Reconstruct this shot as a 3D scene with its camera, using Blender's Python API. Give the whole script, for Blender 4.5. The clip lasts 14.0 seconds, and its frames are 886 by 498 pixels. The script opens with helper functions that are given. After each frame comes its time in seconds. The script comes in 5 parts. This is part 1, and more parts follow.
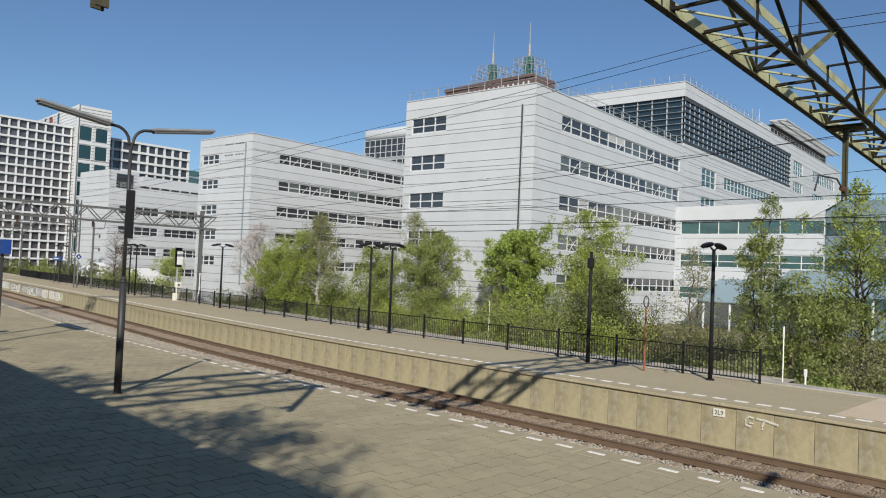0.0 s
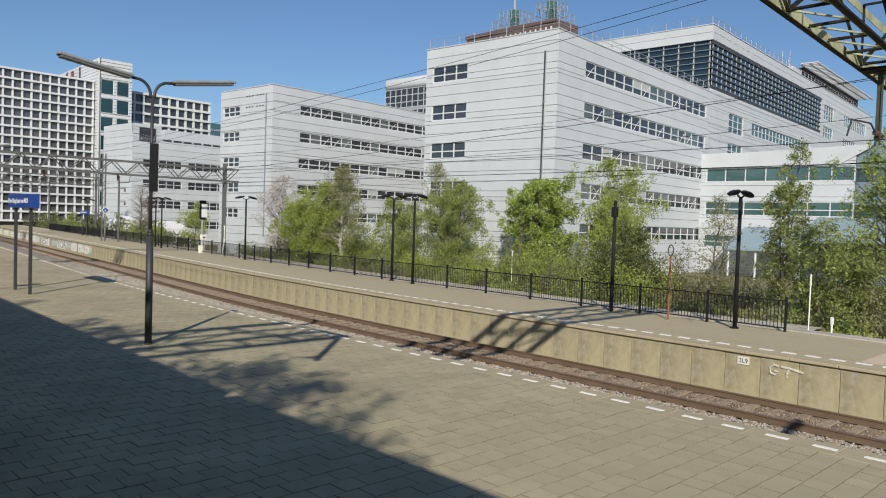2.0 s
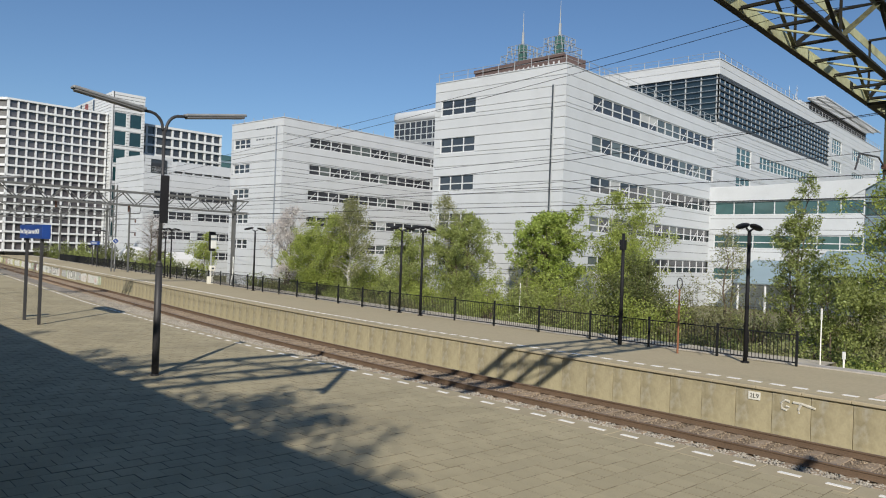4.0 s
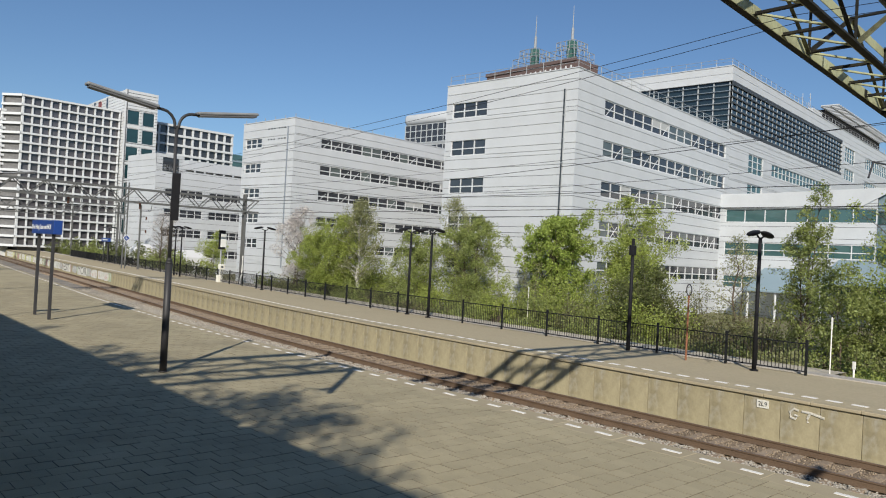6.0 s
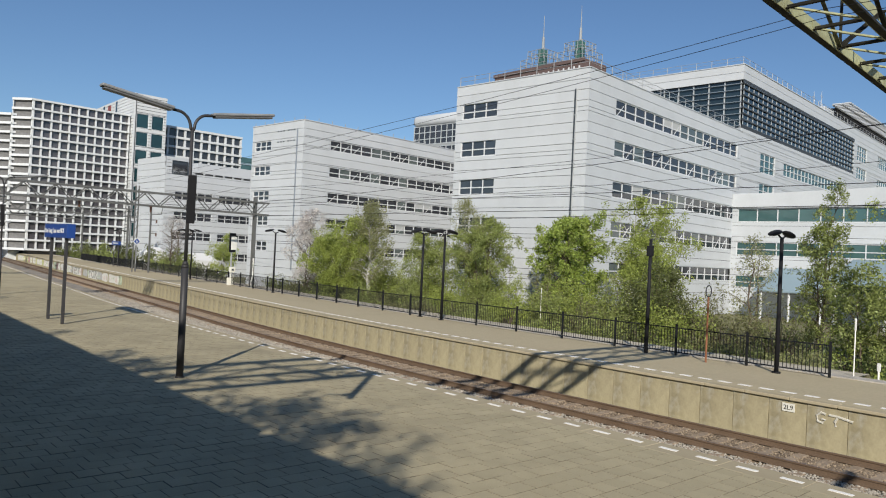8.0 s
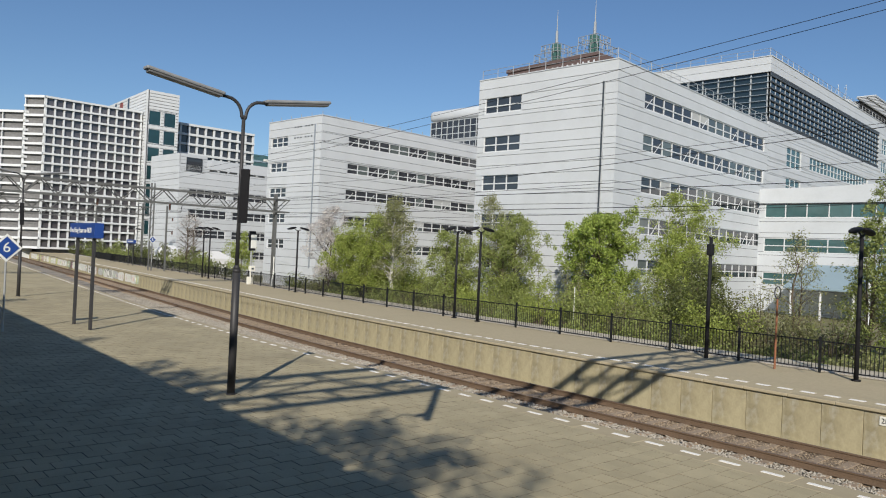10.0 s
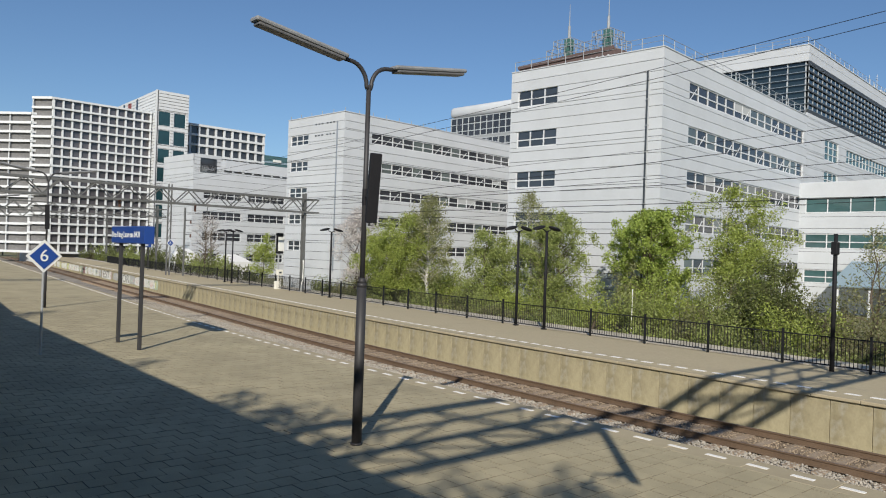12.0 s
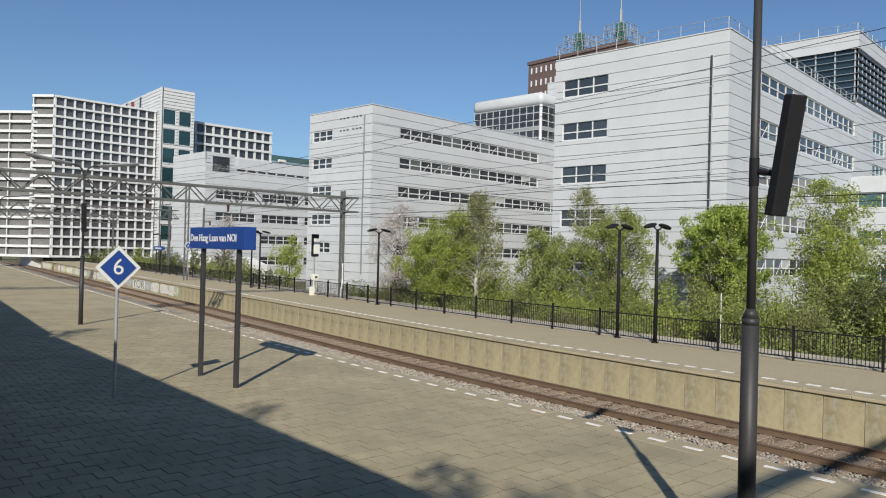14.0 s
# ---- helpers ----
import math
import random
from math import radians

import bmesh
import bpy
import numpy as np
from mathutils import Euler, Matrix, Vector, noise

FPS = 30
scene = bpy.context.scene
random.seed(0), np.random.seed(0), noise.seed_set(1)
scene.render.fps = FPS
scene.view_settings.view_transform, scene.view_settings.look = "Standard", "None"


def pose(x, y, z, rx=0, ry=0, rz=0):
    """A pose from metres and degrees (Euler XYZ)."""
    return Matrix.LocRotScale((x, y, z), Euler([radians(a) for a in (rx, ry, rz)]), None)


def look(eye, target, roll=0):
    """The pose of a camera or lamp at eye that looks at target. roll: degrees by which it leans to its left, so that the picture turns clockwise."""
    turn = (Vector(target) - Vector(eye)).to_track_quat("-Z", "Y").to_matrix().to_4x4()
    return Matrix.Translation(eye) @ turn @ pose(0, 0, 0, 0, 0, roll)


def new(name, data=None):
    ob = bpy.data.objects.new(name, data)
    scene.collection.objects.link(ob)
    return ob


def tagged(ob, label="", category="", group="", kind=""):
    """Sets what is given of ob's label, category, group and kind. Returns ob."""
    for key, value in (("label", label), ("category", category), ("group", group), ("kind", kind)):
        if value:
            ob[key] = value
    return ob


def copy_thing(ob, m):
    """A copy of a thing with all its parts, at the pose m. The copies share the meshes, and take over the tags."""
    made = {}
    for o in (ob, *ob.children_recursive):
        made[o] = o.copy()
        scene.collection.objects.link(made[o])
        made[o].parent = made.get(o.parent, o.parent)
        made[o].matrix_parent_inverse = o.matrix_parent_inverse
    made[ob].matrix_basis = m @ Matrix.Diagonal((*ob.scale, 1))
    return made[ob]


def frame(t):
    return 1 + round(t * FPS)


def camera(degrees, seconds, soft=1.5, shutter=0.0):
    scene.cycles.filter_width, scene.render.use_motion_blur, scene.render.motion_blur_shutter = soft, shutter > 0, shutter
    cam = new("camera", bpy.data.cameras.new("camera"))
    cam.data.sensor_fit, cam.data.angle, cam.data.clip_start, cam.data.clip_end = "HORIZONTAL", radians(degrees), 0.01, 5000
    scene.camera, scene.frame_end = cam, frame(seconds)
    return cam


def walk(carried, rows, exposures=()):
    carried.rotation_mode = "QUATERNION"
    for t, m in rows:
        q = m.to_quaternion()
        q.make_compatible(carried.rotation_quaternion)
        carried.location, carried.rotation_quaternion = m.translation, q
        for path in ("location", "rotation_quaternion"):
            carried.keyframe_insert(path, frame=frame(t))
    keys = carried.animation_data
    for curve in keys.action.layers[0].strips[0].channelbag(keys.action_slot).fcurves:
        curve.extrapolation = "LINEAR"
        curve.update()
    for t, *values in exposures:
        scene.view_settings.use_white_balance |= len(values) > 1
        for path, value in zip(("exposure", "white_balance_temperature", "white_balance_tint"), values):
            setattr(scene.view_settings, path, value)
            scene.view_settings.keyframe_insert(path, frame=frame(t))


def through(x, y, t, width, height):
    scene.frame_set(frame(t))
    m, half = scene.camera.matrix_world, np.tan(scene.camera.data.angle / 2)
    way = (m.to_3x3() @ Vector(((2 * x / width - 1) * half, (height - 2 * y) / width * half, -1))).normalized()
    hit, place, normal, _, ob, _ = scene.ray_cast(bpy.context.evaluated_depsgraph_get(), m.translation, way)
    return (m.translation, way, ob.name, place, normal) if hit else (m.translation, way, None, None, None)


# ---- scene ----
# the camera, carried by a seated traveller: seconds, eye, target, roll
cam = camera(62.2, 14.0, soft=1.1)
PATH = [
    (0, (0.077, -0.129, 2.816), (-1.317, 1.303, 2.878), 2.4),
    (0.5, (0.096, -0.127, 2.83), (-1.307, 1.298, 2.854), 1.9),
    (1, (0.074, -0.117, 2.827), (-1.344, 1.293, 2.804), 1.7),
    (1.5, (0.058, -0.12, 2.822), (-1.368, 1.281, 2.772), 1.8),
    (2, (0.04, -0.121, 2.813), (-1.393, 1.272, 2.738), 1.9),
    (2.5, (0.025, -0.133, 2.808), (-1.414, 1.254, 2.715), 2.1),
    (3, (0.042, -0.118, 2.83), (-1.404, 1.263, 2.819), 1.9),
    (5.5, (0.049, -0.122, 2.808), (-1.415, 1.24, 2.822), 2.7),
    (6, (0.04, -0.117, 2.806), (-1.428, 1.241, 2.823), 3.1),
    (6.5, (0.033, -0.115, 2.805), (-1.438, 1.241, 2.828), 2.9),
    (7, (0.01, -0.116, 2.806), (-1.463, 1.237, 2.833), 2.6),
    (7.5, (-0.095, -0.098, 2.81), (-1.574, 1.248, 2.824), 3.0),
    (8, (-0.371, -0.104, 2.806), (-1.853, 1.238, 2.826), 2.8),
    (8.6, (-0.780, -0.085, 2.818), (-2.267, 1.252, 2.833), 2.74),
    (9.25, (-1.440, -0.060, 2.833), (-2.932, 1.272, 2.845), 2.68),
    (9.9, (-2.322, -0.035, 2.850), (-3.818, 1.292, 2.860), 2.62),
    (10.5, (-3.385, -0.015, 2.863), (-4.886, 1.307, 2.871), 2.57),
    (11, (-4.298, 0.015, 2.852), (-5.801, 1.334, 2.861), 2.28),
    (11.5, (-5.340, 0.019, 2.860), (-6.843, 1.339, 2.869), 2.1),
    (12, (-6.566, 0.035, 2.857), (-8.069, 1.355, 2.865), 1.97),
    (12.5, (-7.802, 0.025, 2.846), (-9.303, 1.346, 2.854), 2.05),
    (13, (-9.332, 0.037, 2.850), (-10.830, 1.362, 2.857), 2.22),
    (13.5, (-10.802, 0.039, 2.855), (-12.297, 1.368, 2.862), 1.77),
    (14, (-12.457, 0.040, 2.862), (-13.951, 1.370, 2.870), 1.48),
]
walk(cam, [(t, look(eye, target, roll)) for t, eye, target, roll in PATH])

# ---- light: clear spring sky, low sun behind the platform ----
SUN_FROM = Vector((1.28, -1.285, 1.0)).normalized()
world = bpy.data.worlds.new("sky")
scene.world = world
world.use_nodes = True
sky = world.node_tree.nodes.new("ShaderNodeTexSky")
sky.sky_type, sky.sun_disc = "NISHITA", False
sky.sun_elevation = math.asin(SUN_FROM.z)
sky.sun_rotation = math.atan2(SUN_FROM.x, SUN_FROM.y)
sky.air_density, sky.dust_density, sky.ozone_density = 1.0, 0.35, 5.8
world.node_tree.links.new(sky.outputs[0], world.node_tree.nodes["Background"].inputs[0])
world.node_tree.nodes["Background"].inputs[1].default_value = 0.093
sun = new("sun", bpy.data.lights.new("sun", "SUN"))
sun.data.energy, sun.data.angle, sun.data.color = 5.0, radians(0.55), (1.0, 0.94, 0.84)
sun.matrix_world = look(SUN_FROM * 300, (0, 0, 0))
scene.view_settings.exposure = 0.0

# ---- materials ----
def material(name, colour, rough=0.7, metal=0.0, vary=0.12, scale=1.5, fine=30.0, bump=0.15, per_object=0.0, stretch=(1, 1, 1), spec=0.4,
             dirt=None, dirt_scale=0.6, dirt_amount=0.0, island=False, bloom=None, bloom_scale=1.0, bloom_amount=0.0):
    """Paint, stone or metal with broad patches, fine grain, relief and, if asked, stains of another colour."""
    m = bpy.data.materials.new(name)
    m.use_nodes = True
    nt = m.node_tree
    n, link = nt.nodes, nt.links.new
    bsdf = n["Principled BSDF"]
    bsdf.inputs["Roughness"].default_value = rough
    bsdf.inputs["Metallic"].default_value = metal
    bsdf.inputs["Specular IOR Level"].default_value = spec
    co = n.new("ShaderNodeTexCoord")
    mp = n.new("ShaderNodeMapping")
    mp.inputs["Scale"].default_value = stretch
    link(co.outputs["Object"], mp.inputs[0])
    big = n.new("ShaderNodeTexNoise")
    big.inputs["Scale"].default_value, big.inputs["Detail"].default_value = scale, 4
    small = n.new("ShaderNodeTexNoise")
    small.inputs["Scale"].default_value, small.inputs["Detail"].default_value = fine, 3
    link(mp.outputs[0], big.inputs[0])
    link(mp.outputs[0], small.inputs[0])
    add = n.new("ShaderNodeMath")
    add.operation = "ADD"
    link(big.outputs[0], add.inputs[0])
    link(small.outputs[0], add.inputs[1])
    last = add.outputs[0]
    lo, hi = 0.6, 1.4
    if per_object:
        info = n.new("ShaderNodeNewGeometry") if island else n.new("ShaderNodeObjectInfo")
        mul = n.new("ShaderNodeMath")
        mul.operation = "MULTIPLY_ADD"
        link(info.outputs["Random Per Island" if island else "Random"], mul.inputs[0])
        mul.inputs[1].default_value = per_object
        link(last, mul.inputs[2])
        last = mul.outputs[0]
        lo, hi = 0.6, 1.4 + per_object
    ramp = n.new("ShaderNodeMapRange")
    ramp.inputs["From Min"].default_value, ramp.inputs["From Max"].default_value = lo, hi
    ramp.inputs["To Min"].default_value, ramp.inputs["To Max"].default_value = 1 - vary, 1 + vary
    link(last, ramp.inputs[0])
    mix = n.new("ShaderNodeMix")
    mix.data_type, mix.blend_type = "RGBA", "MULTIPLY"
    mix.inputs[0].default_value = 1.0
    mix.inputs[6].default_value = (*colour, 1)
    link(ramp.outputs[0], mix.inputs[7])
    out = mix.outputs[2]
    for dirt, dirt_scale, dirt_amount, low in ((dirt, dirt_scale, dirt_amount, 0.45), (bloom, bloom_scale, bloom_amount, 0.56)):
        if not dirt:
            continue
        spots = n.new("ShaderNodeTexNoise")
        spots.inputs["Scale"].default_value, spots.inputs["Detail"].default_value = dirt_scale, 6
        spots.inputs["Roughness"].default_value = 0.65
        link(mp.outputs[0], spots.inputs[0])
        cut = n.new("ShaderNodeMapRange")
        cut.inputs["From Min"].default_value, cut.inputs["From Max"].default_value = low, low + 0.3
        cut.inputs["To Max"].default_value = dirt_amount
        link(spots.outputs[0], cut.inputs[0])
        stain = n.new("ShaderNodeMix")
        stain.data_type = "RGBA"
        link(cut.outputs[0], stain.inputs[0])
        link(out, stain.inputs[6])
        stain.inputs[7].default_value = (*dirt, 1)
        out = stain.outputs[2]
    link(out, bsdf.inputs["Base Color"])
    if bump:
        relief = n.new("ShaderNodeBump")
        relief.inputs["Strength"].default_value, relief.inputs["Distance"].default_value = bump, 0.01
        link(add.outputs[0], relief.inputs["Height"])
        link(relief.outputs[0], bsdf.inputs["Normal"])
    return m


def leaf_material(name, colour, vary=0.35, through=0.4):
    """Leaves: colour by leaf, part of the light passes through."""
    m = bpy.data.materials.new(name)
    m.use_nodes = True
    nt = m.node_tree
    n, link = nt.nodes, nt.links.new
    bsdf = n["Principled BSDF"]
    bsdf.inputs["Roughness"].default_value = 0.55
    geo = n.new("ShaderNodeNewGeometry")
    ramp = n.new("ShaderNodeMapRange")
    ramp.inputs["To Min"].default_value, ramp.inputs["To Max"].default_value = 1 - vary, 1 + vary
    link(geo.outputs["Random Per Island"], ramp.inputs[0])
    mix = n.new("ShaderNodeMix")
    mix.data_type, mix.blend_type = "RGBA", "MULTIPLY"
    mix.inputs[0].default_value = 1.0
    mix.inputs[6].default_value = (*colour, 1)
    link(ramp.outputs[0], mix.inputs[7])
    link(mix.outputs[2], bsdf.inputs["Base Color"])
    lucent = n.new("ShaderNodeBsdfTranslucent")
    link(mix.outputs[2], lucent.inputs[0])
    both = n.new("ShaderNodeMixShader")
    both.inputs[0].default_value = through
    link(bsdf.outputs[0], both.inputs[1])
    link(lucent.outputs[0], both.inputs[2])
    link(both.outputs[0], n["Material Output"].inputs[0])
    return m


def glass_material(name, tint, rough=0.03, metal=0.0, spec=0.9):
    """Window glass of a building seen from outside: a dark room behind a reflecting sheet."""
    m = material(name, tint, rough, metal, 0.35, 0.35, 1.2, 0.0, 0.8, spec=spec)
    return m


WHITE_CLAD = material("white_cladding", (0.518, 0.538, 0.555), 0.45, vary=0.07, scale=0.25, fine=5.0, bump=0.08, per_object=0.45, dirt=(0.40, 0.415, 0.425), dirt_scale=0.35, dirt_amount=0.4)
CORE = material("dark_joint", (0.10, 0.10, 0.105), 0.8, bump=0)
FRAME_WHITE = material("white_frame", (0.60, 0.61, 0.62), 0.4, vary=0.05, bump=0)
FRAME_DARK = material("dark_frame", (0.05, 0.06, 0.07), 0.4, vary=0.1, bump=0)
GLASS_DARK = glass_material("dark_glass", (0.036, 0.038, 0.043))
GLASS_BLUE = glass_material("blue_glass", (0.040, 0.048, 0.058))
GLASS_TEAL = glass_material("teal_glass", (0.05, 0.105, 0.105))
GLASS_GREY = glass_material("grey_glass", (0.075, 0.07, 0.075), 0.12)
BLIND = material("blind", (0.40, 0.41, 0.41), 0.7, vary=0.06, bump=0)
SLATE = material("slate_facade", (0.23, 0.31, 0.36), 0.4, vary=0.08, scale=0.4, bump=0.03, per_object=0.4)
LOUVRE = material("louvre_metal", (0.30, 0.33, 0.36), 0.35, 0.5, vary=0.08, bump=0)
ROOF = material("roof_gravel", (0.32, 0.31, 0.29), 0.9, vary=0.2, scale=0.8)
GALV = material("galvanised_steel", (0.40, 0.41, 0.41), 0.45, 0.4, vary=0.1, bump=0.05)
TOWER_WHITE = material("tower_concrete", (0.60, 0.615, 0.62), 0.6, vary=0.06, scale=0.1, fine=1.0, bump=0.05, per_object=0.3)
BRICK_RED = material("red_brick", (0.125, 0.086, 0.080), 0.8, vary=0.15, scale=0.2, fine=2.0, bump=0.1)
GREEN_STEEL = material("green_steel", (0.06, 0.14, 0.12), 0.4, vary=0.1, bump=0)
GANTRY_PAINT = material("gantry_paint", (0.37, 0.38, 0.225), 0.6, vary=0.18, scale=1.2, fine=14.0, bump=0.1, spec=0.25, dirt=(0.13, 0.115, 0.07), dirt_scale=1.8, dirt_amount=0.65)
DARK_STEEL = material("dark_steel", (0.055, 0.055, 0.06), 0.5, 0.2, vary=0.2, scale=3, fine=40, bump=0.05)
BLACK_PAINT = material("black_paint", (0.018, 0.018, 0.020), 0.55, 0.0, vary=0.2, scale=4, fine=60, bump=0.04, spec=0.1)
POST_GREY = material("post_grey", (0.038, 0.037, 0.038), 0.52, 0.0, vary=0.2, scale=3, fine=40, bump=0.04)
FENCE_PAINT = material("fence_paint", (0.016, 0.017, 0.018), 0.7, vary=0.2, bump=0, spec=0.1)
LAMP_TOP = material("lamp_housing", (0.23, 0.235, 0.24), 0.55, vary=0.25, scale=3, fine=30, bump=0.05)
LAMP_GLASS = material("lamp_diffuser", (0.135, 0.135, 0.138), 0.4, vary=0.2, scale=4, fine=30, bump=0)
SIGN_BLUE = material("sign_blue", (0.016, 0.055, 0.235), 0.35, vary=0.06, bump=0)
SIGN_WHITE = material("sign_white", (0.68, 0.68, 0.64), 0.4, vary=0.05, bump=0)
WHITE_PAINT = material("white_paint", (0.90, 0.87, 0.80), 0.6, vary=0.08, scale=6, fine=60, bump=0.05)
PAVER = material("concrete_paver", (0.415, 0.36, 0.235), 0.88, vary=0.22, scale=1.1, fine=70.0, bump=0.45, per_object=0.22, spec=0.2, dirt=(0.235, 0.205, 0.14), dirt_scale=0.45, dirt_amount=0.5)
PAVER_SHEET = material("concrete_paver_joined", (0.415, 0.36, 0.235), 0.88, vary=0.22, scale=1.1, fine=70.0, bump=0.45, per_object=0.22, spec=0.2, island=True, dirt=(0.235, 0.205, 0.14), dirt_scale=0.45, dirt_amount=0.5)
JOINT = material("sand_joint", (0.10, 0.088, 0.062), 0.95, vary=0.3, scale=3)
FAR_PAVE = material("far_paving", (0.45, 0.385, 0.255), 0.88, vary=0.14, scale=0.5, fine=12.0, bump=0.1, spec=0.2, dirt=(0.33, 0.27, 0.185), dirt_scale=0.5, dirt_amount=0.45)
EDGE = material("edge_concrete", (0.41, 0.35, 0.235), 0.88, vary=0.14, scale=1.0, fine=40, bump=0.15, per_object=0.4, spec=0.2, dirt=(0.24, 0.20, 0.14), dirt_scale=0.7, dirt_amount=0.4)
WALL_CONC = material("wall_concrete", (0.405, 0.352, 0.224), 0.88, vary=0.16, scale=0.7, fine=16, bump=0.2, per_object=0.25, spec=0.2, dirt=(0.165, 0.14, 0.085), dirt_scale=0.85, dirt_amount=0.85, bloom=(0.52, 0.50, 0.44), bloom_scale=1.5, bloom_amount=1.0, stretch=(1.2, 1.2, 0.8))
RUST = material("rusty_rail", (0.155, 0.105, 0.068), 0.75, 0.2, vary=0.25, scale=1.5, fine=30, bump=0.15)
RAIL_HEAD = material("rail_head", (0.25, 0.17, 0.13), 0.4, 0.6, vary=0.15, scale=1.0, bump=0.02, stretch=(0.2, 5, 5))
SLEEPER = material("sleeper", (0.33, 0.255, 0.18), 0.85, vary=0.25, scale=2.0, per_object=0.5, bump=0.2, dirt=(0.19, 0.12, 0.075), dirt_scale=3, dirt_amount=0.6)
BALLAST = material("ballast_stone", (0.37, 0.335, 0.28), 0.9, vary=0.42, scale=0.6, fine=9, bump=0.2, per_object=1.4, island=True)
BALLAST_BED = material("ballast_bed", (0.275, 0.243, 0.20), 0.95, vary=0.6, scale=1.0, fine=22, bump=1.0)
GRASS = material("grass_ground", (0.17, 0.165, 0.08), 0.95, vary=0.35, scale=0.25, fine=3, bump=0.4, dirt=(0.17, 0.145, 0.09), dirt_scale=0.3, dirt_amount=0.8)
BARK = material("bark", (0.11, 0.085, 0.06), 0.9, vary=0.25, scale=4, fine=30, bump=0.3, stretch=(1, 1, 0.3))
BIRCH_BARK = material("birch_bark", (0.50, 0.48, 0.44), 0.8, vary=0.3, scale=3, fine=14, bump=0.2, dirt=(0.05, 0.045, 0.04), dirt_scale=5, dirt_amount=0.8, stretch=(1, 1, 2.5))
LEAF_LIME = leaf_material("lime_leaf", (0.318, 0.373, 0.084))
LEAF_GREEN = leaf_material("green_leaf", (0.250, 0.290, 0.085))
LEAF_BRIGHT = leaf_material("bright_leaf", (0.318, 0.396, 0.084))
LEAF_OLIVE = leaf_material("olive_leaf", (0.271, 0.279, 0.124))
LEAF_DARK = leaf_material("dark_leaf", (0.135, 0.155, 0.05))
BLOSSOM = leaf_material("blossom", (0.62, 0.58, 0.55), 0.3)
TRAIN_YELLOW = material("train_yellow", (0.75, 0.52, 0.03), 0.35, vary=0.05, bump=0)
TRAIN_BLUE = material("train_blue", (0.02, 0.06, 0.22), 0.35, vary=0.05, bump=0)
TRAIN_ROOF = material("train_roof", (0.20, 0.20, 0.21), 0.6, vary=0.1)
RUBBER = material("rubber", (0.02, 0.02, 0.02), 0.7, bump=0)
CERAMIC = material("brown_insulator", (0.10, 0.05, 0.035), 0.25, vary=0.1, bump=0)
RUST_POST = material("rusty_post", (0.24, 0.10, 0.05), 0.8, vary=0.25, scale=5, fine=30, bump=0.2)
CREAM = material("cream_box", (0.70, 0.68, 0.60), 0.5, vary=0.08, bump=0.02)
TENT = material("white_tent", (0.66, 0.66, 0.65), 0.6, vary=0.04, bump=0)
GLASS_SKY = glass_material("sky_glass", (0.016, 0.028, 0.034), 0.08)
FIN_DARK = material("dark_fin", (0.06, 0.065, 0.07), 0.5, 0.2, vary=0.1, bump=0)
# shade on the gantry's undersides and struts, put into a near-black colour
GANTRY_SHADE = material("gantry_grime", (0.016, 0.015, 0.012), 0.7, vary=0.3, scale=2, fine=14, bump=0.1, spec=0.2, dirt=(0.07, 0.065, 0.035), dirt_scale=3.0, dirt_amount=0.5)
BAY_PANEL = material("grey_bay_panel", (0.15, 0.147, 0.145), 0.6, vary=0.3, scale=0.4, fine=3, bump=0)
GLASS_PALE = glass_material("pale_room_glass", (0.10, 0.12, 0.115), 0.05)
GLASS_DEEP = glass_material("deep_teal_glass", (0.015, 0.045, 0.05))
PORTAL = material("portal_steel", (0.12, 0.122, 0.118), 0.6, 0.1, vary=0.2, bump=0.05)
RUST_BED = material("rusty_bed", (0.24, 0.18, 0.12), 0.95, vary=0.75, scale=1.6, fine=34, bump=1.0, dirt=(0.12, 0.075, 0.045), dirt_scale=2.5, dirt_amount=0.7)
THICKET = leaf_material("thicket_leaf", (0.20, 0.205, 0.085))
# gantry paint darkened for the members that read as shaded
GANTRY_DIM = material("worn_gantry_paint", (0.13, 0.128, 0.07), 0.65, vary=0.3, scale=1.5, fine=14, bump=0.1, spec=0.2, dirt=(0.025, 0.022, 0.016), dirt_scale=2.2, dirt_amount=0.95)
PALE_KERB = material("pale_kerb", (0.50, 0.46, 0.40), 0.88, vary=0.2, scale=2, fine=25, bump=0.15, dirt=(0.22, 0.20, 0.15), dirt_scale=1.2, dirt_amount=0.6)
UPRIGHT_GREY = material("upright_grey", (0.42, 0.44, 0.45), 0.4, vary=0.06, bump=0)
PAVER_SIDE = material("paver_side", (0.18, 0.155, 0.103), 0.95, vary=0.5, scale=2.5, fine=30)
DROP_PAINT = material("drop_post_paint", (0.075, 0.072, 0.045), 0.65, vary=0.3, scale=2, fine=14, bump=0.1, spec=0.2)
MATTE_DARK = material("matte_dark", (0.045, 0.045, 0.048), 0.9, vary=0.15, bump=0, spec=0.1)
BALLAST_RUST = material("rusty_stone", (0.27, 0.21, 0.145), 0.9, vary=0.5, scale=0.6, fine=9, bump=0.2, per_object=1.4, island=True)
LEAF_MID = leaf_material("mid_leaf", (0.280, 0.324, 0.096))
GRAVEL = material("pale_gravel", (0.49, 0.44, 0.345), 0.95, vary=0.35, scale=0.7, fine=14, bump=0.4, dirt=(0.17, 0.165, 0.08), dirt_scale=0.8, dirt_amount=0.5)


